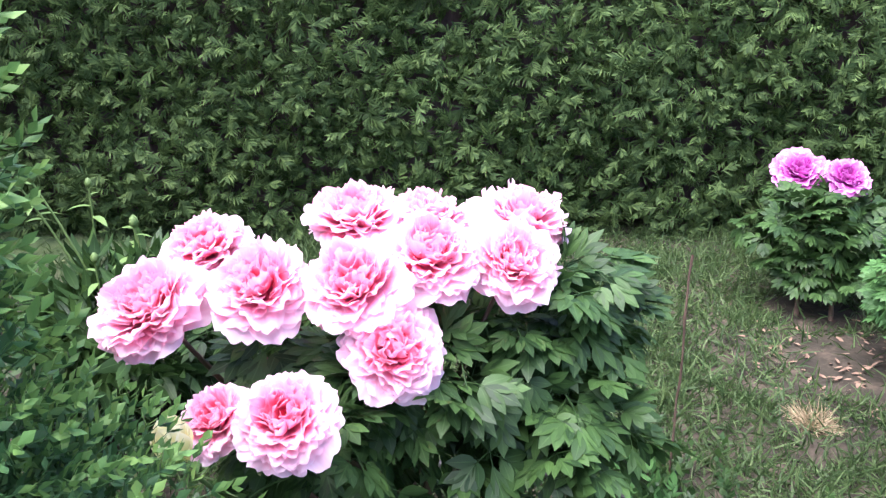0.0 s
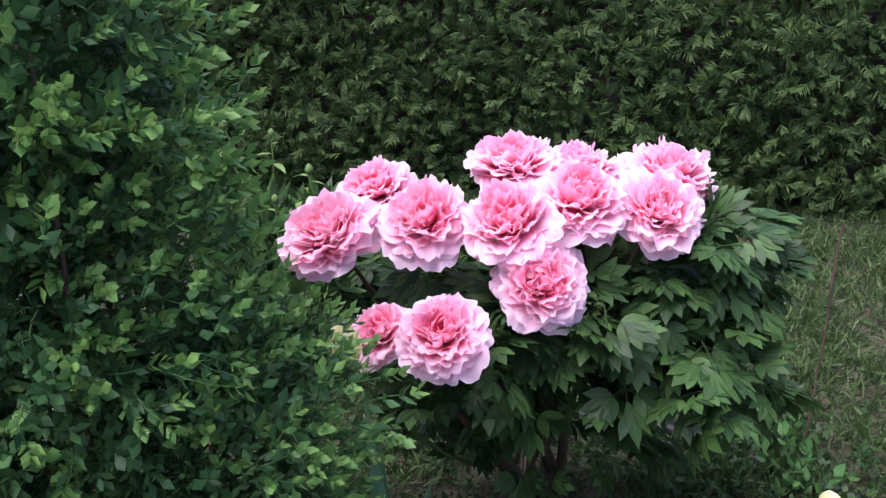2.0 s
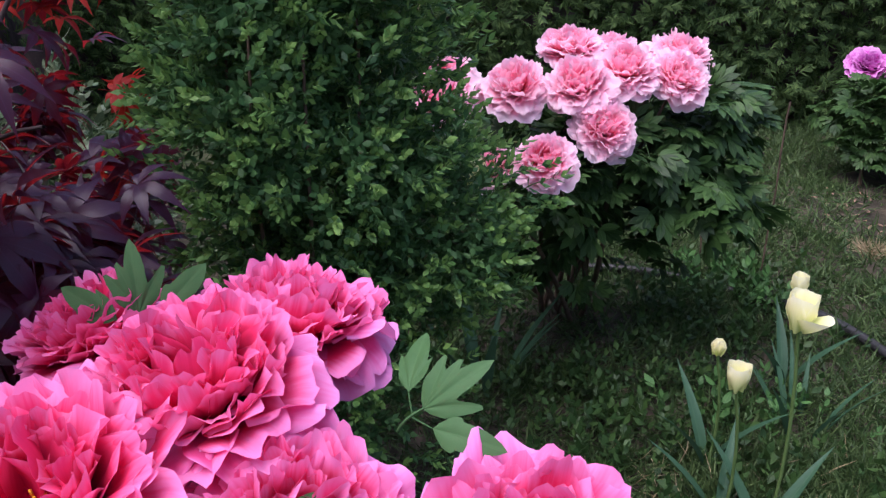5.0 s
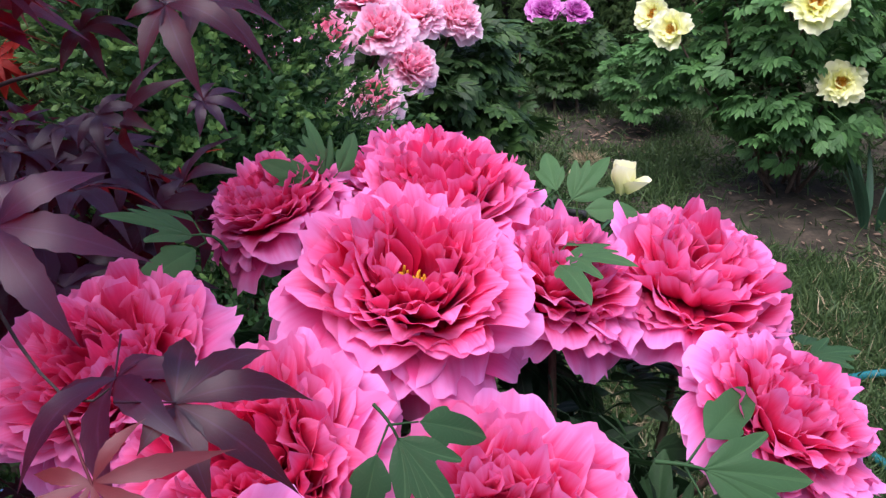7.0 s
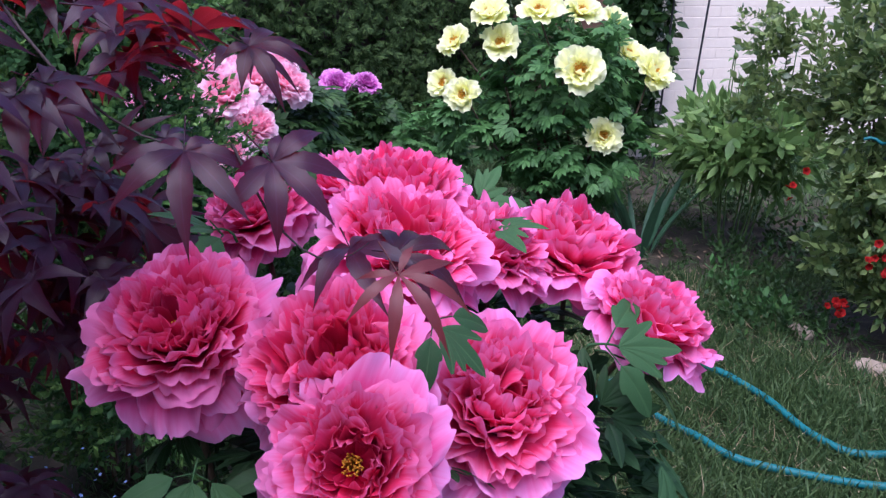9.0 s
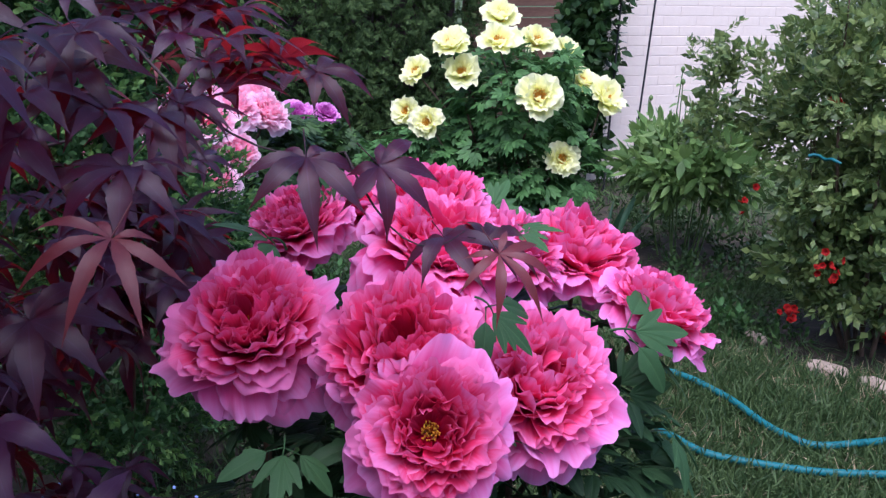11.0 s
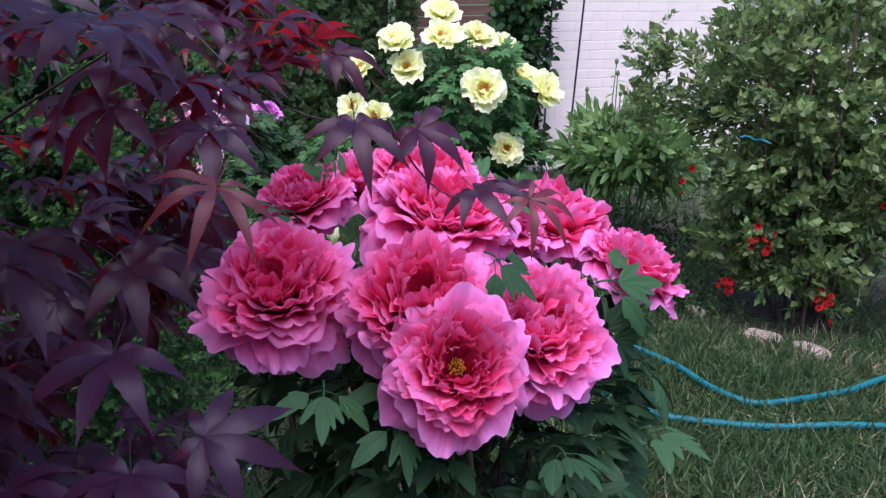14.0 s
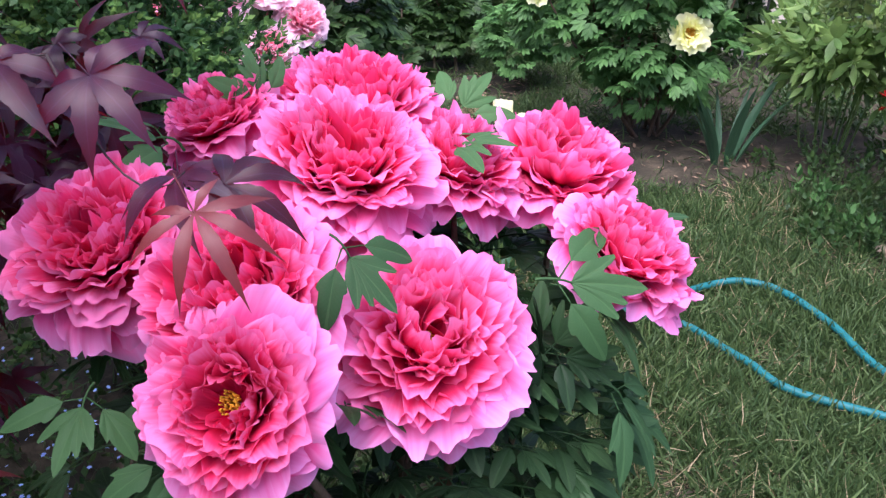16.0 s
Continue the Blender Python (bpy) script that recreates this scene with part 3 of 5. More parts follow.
def shell(n, centre, radii, fill=0.35, zmin=-1.0):
    """Points and outward ways in the outer part of a lumpy ellipsoid."""
    d = sphere_ways(int(n * 1.6))
    d = d[d[:, 2] > zmin][:n]
    lump = np.array([0.85 + 0.3 * noise.noise(Vector(tuple(x * 2.3 + np.array(centre) * 3))) for x in d])
    q = (1 - fill * rng.random(len(d)) ** 1.5) * lump
    return np.array(centre) + d * np.array(radii) * q[:, None], d / np.array(radii)


# ---- ground ----
n = 90
gx = np.concatenate([[-60, -20, -8], np.linspace(-4, 5, n), [9, 20, 60]])
gy = np.concatenate([[-60, -20, -6], np.linspace(-3, 6, n), [9, 20, 60]])
X, Y = np.meshgrid(gx, gy)
Z = np.array([0.018 * noise.noise((x * 1.7, y * 1.7, 0)) + 0.012 * noise.noise((x * 5, y * 5, 3)) for x, y in zip(X.ravel(), Y.ravel())])
k = len(gx)
GF = np.array([(j * k + i, j * k + i + 1, (j + 1) * k + i + 1, (j + 1) * k + i) for j in range(len(gy) - 1) for i in range(k - 1)])
solo("ground", make_mesh("ground", (np.stack([X.ravel(), Y.ravel(), Z], 1), GF, np.stack([X.ravel(), Y.ravel()], 1) * 0.1), M_SOIL),
     "brown garden soil with dry thatch under thin lawn", "ground", "structure")


def ground_z(x, y):
    return 0.018 * noise.noise((x * 1.7, y * 1.7, 0)) + 0.012 * noise.noise((x * 5, y * 5, 3))


# open soil: middle and radius
BEDS = [(1.72, 1.62, 0.52), (2.15, 1.35, 0.42), (2.5, 1.15, 0.40), (1.60, 2.95, 0.32), (1.58, 3.45, 0.25), (2.0, 0.15, 0.42)]
BARE = [(1.80, 1.10, 0.30), (1.62, 0.62, 0.22), (1.58, 0.30, 0.16), (1.42, 2.95, 0.38), (1.95, 1.85, 0.55), (2.5, 1.25, 0.4), (2.2, 0.1, 0.5), (0.75, 2.05, 0.25), (1.25, 2.5, 0.14), (-0.1, 1.8, 0.3), (-0.7, 0.7, 0.5), (-0.9, -0.5, 0.5), (-1.1, 2.6, 0.8), (-0.3, 0.9, 0.5)]


def turf(count, length, width, mat, name, label, bare_keep, flat, near=0, wide=False):
    x, y = rng.uniform(-0.9, 2.6, count), rng.uniform(-0.6, 4.5, count)
    x[::6], y[::6] = rng.uniform(-2.2, 2.8, len(x[::6])), rng.uniform(-1.3, 4.6, len(x[::6]))
    x[:near], y[:near] = rng.uniform(-0.1, 1.9, near), rng.uniform(-1.2, 1.1, near)
    keep = np.ones(count)
    if wide:
        x, y = rng.uniform(-3.0, 6.0, count), rng.uniform(-4.0, 4.6, count)
        keep = ((x < -2.15) | (x > 2.75) | (y < -1.25)).astype(float)
    for bx, by, br in BARE:
        d = np.hypot(x - bx, y - by) / br
        keep = np.minimum(keep, np.clip((d - 0.6) * 2, bare_keep, 1))
    for bx, by, br in BEDS:
        keep = np.minimum(keep, np.clip((np.hypot(x - bx, y - by) / br - 0.75) * 4, 0.04, 1))
    patch = np.array([noise.noise((a * 2.2, b * 2.2, 7)) for a, b in zip(x, y)])
    patch2 = np.array([noise.noise((a * 9.0, b * 9.0, 2)) for a, b in zip(x, y)])
    keep *= np.clip(0.8 + (patch + patch2) * 0.9, 0.2, 1) if flat > 0.2 else np.clip(0.4 - (patch + patch2) * 1.2, 0.05, 1)
    ok = rng.random(count) < keep
    x, y = x[ok], y[ok]
    z = np.array([ground_z(a, b) for a, b in zip(x, y)])
    c = len(x)
    way = rng.normal(size=(c, 3)) * [0.6, 0.6, 0.3] + [0, 0, flat]
    way[:, 2] = np.abs(way[:, 2])
    m = poses(np.stack([x, y, z - 0.003], 1), way, sphere_ways(c), rng.uniform(0.5, 1.25, c) * length)
    w_ = width / 2
    strip = (np.array([(-w_, 0, 0), (w_, 0, 0), (-w_ * 0.9, 0.5, -0.12), (w_ * 0.9, 0.5, -0.12), (-w_ * 0.15, 0.88, -0.50), (w_ * 0.15, 0.88, -0.50)]), np.array([(0, 1, 3, 2), (2, 3, 5, 4)]),
             np.array([(0, 0), (1, 0), (0, 0.5), (1, 0.5), (0.2, 1), (0.8, 1)]))
    solo(name, make_mesh(name, scatter(strip, m), mat), label, "grass", "stuff")


turf(300000, 0.078, 0.075, M_GRASS, "lawn_grass", "short uneven green lawn grass, patchy near the beds", 0.40, 0.38, 105000)
turf(20000, 0.095, 0.032, M_STRAW, "dry_grass", "dry straw-coloured grass clippings lying in the lawn", 0.6, 0.1, 20000)
turf(50000, 0.12, 0.10, M_GRASS, "rough_grass", "longer rough grass round the edge of the garden", 0.6, 0.6, wide=True)

# ---- hedge ----
def hedge_wall(x0, x1, y0, z1, count):
    px_, pz = rng.uniform(x0, x1, count), rng.uniform(0.02, z1, count)
    bulge = np.array([noise.noise((a * 1.6, b * 1.6, 1)) * 0.10 + noise.noise((a * 5, b * 5, 2)) * 0.06 for a, b in zip(px_, pz)])
    py = y0 - bulge + rng.random(count) ** 1.5 * 0.22
    way = np.stack([rng.normal(0, 0.8, count), -np.abs(rng.normal(0.45, 0.35, count)), rng.normal(0.15, 0.7, count)], 1)
    up = np.stack([rng.normal(0, 0.7, count), rng.normal(-0.9, 0.5, count), rng.normal(0.5, 0.5, count)], 1)
    return poses(np.stack([px_, py, pz], 1), way, up, rng.uniform(0.5, 1.05, count))


hedge = thing("cedar_hedge", (0.5, 4.7, 0), "tall clipped dark green cedar hedge along the lawn", "hedge")
for s in range(3):
    part("foliage", make_mesh("foliage", scatter(spray(20 + s), hedge_wall(-3.2, 3.9, 4.42, 1.75, 4900)), M_HEDGE), hedge, kind="stuff")
# Added side row, raised high out of view to shade the shrub and maple.
side = Matrix.Translation((-3.1, 0, 0)) @ rot_z(90)
part("foliage", make_mesh("foliage", scatter(spray(24), np.array(side) @ (np.array(Matrix.Translation((0, -4.42, 0))) @ hedge_wall(-2.2, 4.4, 4.42, 3.3, 2400))), M_HEDGE), hedge, kind="stuff")
part("woody_core", bm_mesh("woody_core", box_geo(0.4, 6.5, 3.3), M_MAPLEBARK), hedge, Matrix.Translation((-3.46, 1.15, 1.65)), "solid dark block filling the inside of the hedge")
c = 700
pos = np.concatenate([np.stack([rng.uniform(-4.2, 3.9, c), rng.uniform(4.45, 5.1, c), rng.uniform(1.66, 1.78, c)], 1), np.stack([rng.uniform(-3.65, -3.15, c), rng.uniform(-2.1, 4.4, c), rng.uniform(3.24, 3.36, c)], 1)])
part("foliage", make_mesh("foliage", scatter(spray(25), poses(pos, rng.normal(0, 0.7, pos.shape) + [0, 0, 0.5], sphere_ways(2 * c), rng.uniform(0.7, 1.3, 2 * c))), M_HEDGE), hedge, kind="stuff")
# Solid bark-coloured block instead of twigs, so gaps between the sprays show dark.
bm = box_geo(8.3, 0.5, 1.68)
part("woody_core", bm_mesh("woody_core", bm, M_MAPLEBARK), hedge, Matrix.Translation((-0.35, 4.88, 0.84)), "solid dark block filling the inside of the hedge")

# ---- boxwood-like shrub ----
shrub = thing("leafy_shrub", (-0.80, 0.90, 0), "dense dark green small-leaved shrub beside the pink peony", "shrub")
small = blade(0.0235, 0.0130, 2, 0.22, 0.1, 0.5, 0.8, base=0.2)
LUMPS = [((-0.79, 0.92, 1.32), (0.35, 0.33, 0.46), 1350), ((-0.77, 0.86, 0.92), (0.37, 0.34, 0.42), 1050), ((-0.57, 0.94, 0.72), (0.30, 0.26, 0.32), 750),
         ((-0.78, 0.78, 0.42), (0.40, 0.36, 0.38), 640), ((-0.84, 0.95, 1.75), (0.26, 0.28, 0.3), 300), ((-0.90, 0.80, 1.05), (0.26, 0.28, 0.5), 450)]
P, D = zip(*[shell(c, a, b, 0.45) for a, b, c in LUMPS])
P, D = np.concatenate(P), np.concatenate(D)
tuft = np.array([noise.noise(Vector(tuple(p * 6.5))) + 0.5 * noise.noise(Vector(tuple(p * 15))) for p in P])
P, D, tuft = P[tuft > -0.06], D[tuft > -0.06], tuft[tuft > -0.06]
P = P + D / np.linalg.norm(D, axis=1, keepdims=True) * (tuft * 0.09)[:, None]
for s in range(3):
    sel = np.arange(len(P)) % 3 == s
    out = D[sel] / np.linalg.norm(D[sel], axis=1, keepdims=True)
    way = out * [1, 1, 0.6] + rng.normal(0, 0.30, (sel.sum(), 3)) + [0, 0, 0.34]
    way /= np.linalg.norm(way, axis=1, keepdims=True)
    m = poses(P[sel] - 0.06 * way, way, sphere_ways(sel.sum()), rng.uniform(0.95, 1.35, sel.sum()))
    part("foliage", make_mesh("foliage", scatter(paired_twig(3, small, 0.066, s), m), M_BOX), shrub, kind="stuff")
    part("young_foliage", make_mesh("young_foliage", scatter(paired_twig(3, small, 0.086, s + 5, 0.66, False), m), M_BOX_TIP), shrub, label="fresh light green leaf tips", kind="stuff")
P, D = zip(*[shell(int(c * 0.55), a, tuple(0.62 * q for q in b_), 0.4) for a, b_, c in LUMPS])
P, D = np.concatenate(P), np.concatenate(D)
way = D / np.linalg.norm(D, axis=1, keepdims=True) + rng.normal(0, 0.6, P.shape) + [0, 0, 0.3]
part("inner_foliage", make_mesh("inner_foliage", scatter(sprig(7, blade(0.024, 0.013, 2, 0.2, 0.1, 0.5, 0.8), 0.05, 66, 9), poses(P, way, sphere_ways(len(P)), rng.uniform(0.9, 1.3, len(P)))), M_BOX), shrub, kind="stuff")
for i in range(9):
    a = i * 0.7
    top = (-0.80 + 0.16 * math.cos(a), 0.90 + 0.16 * math.sin(a), 0.9 + 0.06 * i)
    part("branch", make_mesh("branch", tube(bend((-0.8 + 0.04 * math.cos(a), 0.86 + 0.04 * math.sin(a), -0.02), top, 0.05, 7, (math.cos(a), math.sin(a), 0)), np.linspace(0.007, 0.003, 7)), M_WOOD), shrub)

# ---- tree peonies ----


def peony_bush(base, blooms, kind, mat, leaf_mat, label, leaf_sets, foot=0.12, fine=False, leaf_each=False, bloom_label="", hero=(), first=1):
    bush = thing("tree_peony", (*base, 0), label, "peony bush", "tree peonies in the garden")
    fx, fy = base
    for i, (pos, axis, across, *own) in enumerate(blooms):
        e = add_bloom(bush, pos, axis, across, own[0] if own else kind, mat, i % 6 + first, i * 1.9, bloom_label)
        a = i * 2.4
        foot_p = (fx + foot * math.cos(a) * 0.6, fy + foot * math.sin(a) * 0.6, -0.02)
        pts = bend(foot_p, tuple(e), 0.05, 8, (math.cos(a), math.sin(a), 0.2))
        part("stem", make_mesh("stem", tube(pts, np.linspace(0.011, 0.004, 8)), M_WOOD), bush)
    designs = [broad_leaf(60 + j) if leaf_each else compound_leaf(60 + j, fine) for j in range(4)]
    meshes = [make_mesh("leaf", d, leaf_mat) for d in designs] if leaf_each else None
    short = [make_mesh("leaf", broad_leaf(60 + j, 0.035), M_LEAF_TOP) for j in range(4)] if hero else None
    for pos, way, size, *face in hero:
        w_ = np.array(way, float) / np.linalg.norm(way)
        part("leaf", short[int(abs(pos[0]) * 997) % 4], bush, one_pose(np.array(pos) - w_ * 0.055 * size, w_, face[0] if face else (0.1, -0.2, 1.0 if abs(w_[2]) < 0.7 else 0.0), size))
    for centre, radii, count, size in leaf_sets:
        pts, d = shell(count, centre, radii, 0.5, -0.75)
        m = len(pts)
        way = d * np.array([1, 1, 0.5]) / np.linalg.norm(d, axis=1, keepdims=True) + rng.normal(0, 0.3, (m, 3)) + [0, 0, -0.1]
        way[:, 2] -= 0.25 * rng.random(m)
        way /= np.linalg.norm(way, axis=1, keepdims=True)
        sc = rng.uniform(0.8, 1.2, m) * size
        up = np.tile([0, 0, 1.0], (m, 1)) + rng.normal(0, 0.4, (m, 3)) + 0.45 * d / np.linalg.norm(d, axis=1, keepdims=True)
        free = np.ones(m, bool)
        for bp, _, across, *_ in blooms:
            for q in (-0.12, -0.03, 0.06):
                free &= np.linalg.norm(pts + way * q * sc[:, None] - np.array(bp), axis=1) > 0.47 * across
        mats = poses(pts - way * 0.15 * sc[:, None], way, up, sc)[free]
        m = len(mats)
        if leaf_each:
            for j in range(m):
                part("leaf", meshes[j % 4], bush, Matrix(mats[j].tolist()))
        else:
            for j in range(4):
                part("foliage", make_mesh("foliage", scatter(designs[j], mats[j::4]), leaf_mat), bush, kind="stuff")
    return bush


RED = [((-0.975, -0.722, 0.95), (-0.55, -0.55, 0.62), 0.200), ((-1.028, -0.392, 0.997), (-0.35, -0.38, 0.85), 0.234), ((-0.92, -0.595, 1.003), (-0.4, -0.4, 0.85), 0.232),
       ((-0.732, -0.674, 0.932), (-0.25, -0.6, 0.75), 0.236, "ball"), ((-0.735, -0.467, 1.085), (0.0, -0.32, 0.95), 0.246), ((-0.365, -0.42, 1.00), (0.1, -0.3, 0.95), 0.238, "ball"),
       ((-0.408, -0.64, 0.957), (0.30, -0.35, 0.85), 0.192, "ball"), ((-0.82, -0.17, 1.062), (-0.4, 0.0, 0.9), 0.175), ((-0.655, -0.325, 1.105), (-0.1, -0.2, 1), 0.216), ((-0.615, -0.13, 1.07), (0.0, 0.1, 1), 0.205, "ball"), ((-0.547, -0.425, 1.035), (0.2, -0.3, 0.9), 0.195, "ball")]
peony_bush((-0.72, -0.42), RED, "full", M_RED, M_LEAF_RED, "tree peony with large ruffled crimson-pink blooms over dark leaves",
           [((-0.70, -0.45, 0.85), (0.42, 0.38, 0.12), 105, 0.64), ((-0.72, -0.48, 0.66), (0.46, 0.40, 0.24), 190, 0.66), ((-0.72, -0.45, 0.34), (0.40, 0.38, 0.27), 100, 0.75)], leaf_each=True,
           hero=[((-0.46, -0.28, 1.05), (0.6, 0.1, 0.6), 0.62, (-0.5, -0.7, 0.5)), ((-0.753, -0.19, 1.09), (-0.1, 0.2, 1), 0.6), ((-0.543, -0.688, 0.955), (0.087, -0.049, -0.009), 0.8, (-0.5, -0.5, 0.7)), ((-0.812, -0.655, 1.035), (0.03, -0.06, -0.05), 0.62, (-0.2, -0.3, 0.9)),
                 ((-1.09, -0.58, 0.89), (-0.5, -0.7, -0.3), 0.6), ((-1.02, -0.66, 0.84), (-0.3, -0.7, -0.4), 0.6), ((-0.86, -0.86, 0.74), (-0.2, -0.7, -0.5), 0.62), ((-0.47, -0.72, 0.78), (0.5, -0.45, -0.4), 0.8), ((-0.40, -0.66, 0.70), (0.7, -0.4, -0.5), 0.8), ((-0.56, -0.45, 1.06), (0.6, -0.5, 0.2), 0.6), ((-0.25, -0.50, 0.90), (0.8, -0.2, 0.1), 0.55),
                 ((-0.92, -0.25, 1.06), (-0.6, 0.0, 0.4), 0.8), ((-0.85, -0.82, 0.80), (-0.2, -0.8, 0.0), 0.65), ((-0.66, -0.86, 0.78), (0.2, -0.8, 0.0), 0.65)])
PINK = [((-0.26, 1.26, 0.802), (-0.05, -0.56, 0.72), 0.160),
        ((-0.55, 1.5, 0.902), (-0.3, -0.45, 0.83), 0.201),
        ((-0.55, 1.92, 0.87), (-0.1, -0.38, 0.99), 0.191),
        ((-0.34, 1.5, 0.942), (-0.1, -0.53, 0.77), 0.182),
        ((-0.16, 1.48, 0.952), (-0.05, -0.53, 0.77), 0.191),
        ((-0.085, 1.42, 0.847), (0.15, -0.6, 0.55), 0.180),
        ((-0.02, 1.56, 0.982), (0.1, -0.45, 0.88), 0.182),
        ((0.14, 1.59, 0.952), (0.25, -0.53, 0.72), 0.172),
        ((-0.17, 1.68, 1.022), (0.0, -0.22, 1.1), 0.191),
        ((0.17, 1.77, 0.992), (0.3, -0.15, 1.1), 0.191),
        ((-0.40, 1.34, 0.752), (-0.3, -0.5, 0.77), 0.128),
        ((-0.03, 1.74, 1.002), (0.1, 0.0, 1.1), 0.162)]
peony_bush((-0.12, 1.95), PINK, "pom", M_PINK, M_LEAF_PINK, "tree peony with clustered pale pink double blooms", first=3, fine=True, leaf_sets= [((-0.06, 1.70, 0.74), (0.48, 0.36, 0.12), 80, 0.75), ((0.24, 1.76, 0.76), (0.24, 0.26, 0.18), 60, 0.75), ((0.0, 1.72, 0.62), (0.46, 0.36, 0.22), 130, 0.8), ((0.26, 1.62, 0.56), (0.22, 0.24, 0.20), 40, 0.8), ((-0.24, 1.46, 0.60), (0.24, 0.20, 0.16), 40, 0.75), ((-0.1, 1.72, 0.36), (0.36, 0.30, 0.22), 60, 0.75)])
PURPLE = [((1.53, 3.68, 0.58), (-0.2, -0.5, 0.85), 0.21), ((1.69, 3.56, 0.58), (0.1, -0.6, 0.8), 0.18)]
peony_bush((1.54, 3.35), PURPLE, "cupped", M_PURPLE, M_LEAF_PINK, "small tree peony with two purple blooms", [((1.60, 3.55, 0.36), (0.36, 0.30, 0.22), 140, 0.7), ((1.56, 3.45, 0.20), (0.26, 0.22, 0.14), 50, 0.6)], fine=True)
peony_bush((1.78, 2.95), [], "full", M_PURPLE, M_LEAF_YEL, "young green tree peony without blooms on the lawn", [((1.80, 2.95, 0.30), (0.32, 0.30, 0.26), 150, 0.65)], fine=True)
YELLOW = [((1.43, 1.94, 1.01), (-0.5, -0.5, 0.7), 0.209),
          ((1.55, 1.5, 0.93), (-0.5, -0.7, 0.5), 0.242),
          ((2.18, 1.6, 0.87), (0.0, -0.8, 0.6), 0.242),
          ((1.74, 1.5, 0.6), (-0.4, -0.8, 0.35), 0.187),
          ((1.4, 1.99, 1.15), (-0.5, -0.3, 0.8), 0.209),
          ((1.55, 1.8, 1.17), (-0.4, -0.5, 0.8), 0.220),
          ((1.9, 1.87, 1.16), (-0.2, -0.6, 0.8), 0.220),
          ((2.3, 2.0, 1.09), (0.2, -0.5, 0.8), 0.187),
          ((2.13, 1.74, 0.95), (0, -0.7, 0.7), 0.198),
          ((1.75, 2.0, 1.28), (-0.3, -0.4, 0.9), 0.220),
          ((1.42, 2.3, 0.98), (-0.7, -0.2, 0.6), 0.187),
          ((1.36, 2.3, 0.77), (-0.8, -0.3, 0.4), 0.176),
          ((1.26, 2.0, 0.76), (-0.8, -0.4, 0.4), 0.187)]
peony_bush((1.88, 1.88), YELLOW, "loose", M_YELLOW, M_LEAF_YEL, "tall tree peony with pale yellow blooms in front of the hedge", [((1.78, 1.85, 0.86), (0.52, 0.42, 0.36), 320, 0.72), ((1.80, 1.8, 0.50), (0.50, 0.42, 0.30), 240, 0.75), ((1.82, 1.78, 0.28), (0.36, 0.30, 0.14), 60, 0.7), ((1.42, 2.1, 0.62), (0.26, 0.26, 0.22), 70, 0.7)], fine=True)

# ---- herbaceous peonies with buds ----
LEAFY = sprig(9, blade(0.10, 0.036, 4, 0.15, 0.4, 0.42), 0.16, 74, 5, 0.002)
BUD = make_mesh("bud", tube([(0, 0, -0.004), (0, 0, 0.002), (0, 0, 0.010), (0, 0, 0.020), (0, 0, 0.027), (0, 0, 0.029)], [0.003, 0.009, 0.0125, 0.010, 0.004, 0.0005], 8), M_STEM)


def herb_clump(x, y, rad, height, count, shoots, label, mat, low=0.1):
    """Leafy stems that stand bare below, with buds on the tallest."""
    herb = thing("bushy_peony", (x, y, 0), label, "peony bush", "budding peony clumps")
    pts, d = shell(count, (x, y, height * (0.5 + 0.5 * low)), (rad, rad, height * (0.5 - 0.5 * low)), 0.5, -0.8)
    way = d / np.linalg.norm(d, axis=1, keepdims=True) * 0.9 + rng.normal(0, 0.25, d.shape) + [0, 0, 0.1]
    part("foliage", make_mesh("foliage", scatter(LEAFY, poses(pts - way * 0.1, way, sphere_ways(len(pts)), rng.uniform(0.8, 1.2, len(pts)))), mat), herb, kind="stuff")
    for i in range(shoots):
        a = i * 2.4
        q = 0.05 + 0.28 * i / shoots
        top = (x + q * 1.05 * math.cos(a), y + q * 1.05 * math.sin(a), height + 0.12 + 0.10 * math.sin(i * 1.7))
        line = bend((x + q * 0.5 * math.cos(a), y + q * 0.5 * math.sin(a), -0.02), top, 0.03, 6, (math.cos(a), math.sin(a), 0))
        part("stem", make_mesh("stem", tube(line, np.linspace(0.006, 0.0028, 6)), M_STEM), herb)
        part("bud", BUD, herb, Matrix.Translation(top), "tight round green bud")
        for k_ in range(3):
            b = i * 1.3 + k_ * 2.1
            part("leaf", HERB_LEAF, herb, one_pose(np.array(top) - [0, 0, 0.03 + 0.035 * k_], (math.cos(b), math.sin(b), 0.25), (0, 0, 1), 0.55 + 0.2 * k_))


HERB_LEAF = make_mesh("leaf", blade(0.10, 0.030, 4, 0.15, 0.4, 0.42), M_LEAF_HERB)
herb_clump(2.46, 1.24, 0.40, 0.80, 230, 9, "green peony clump with closed buds near the brick wall", M_LEAF_HERB, 0.36)
herb_clump(-1.02, 2.62, 0.36, 0.55, 240, 3, "dark green peony clump with buds before the hedge", M_LEAF_PINK)

clump = next(o for o in scene.objects if o.get("label", "").startswith("dark green peony clump"))
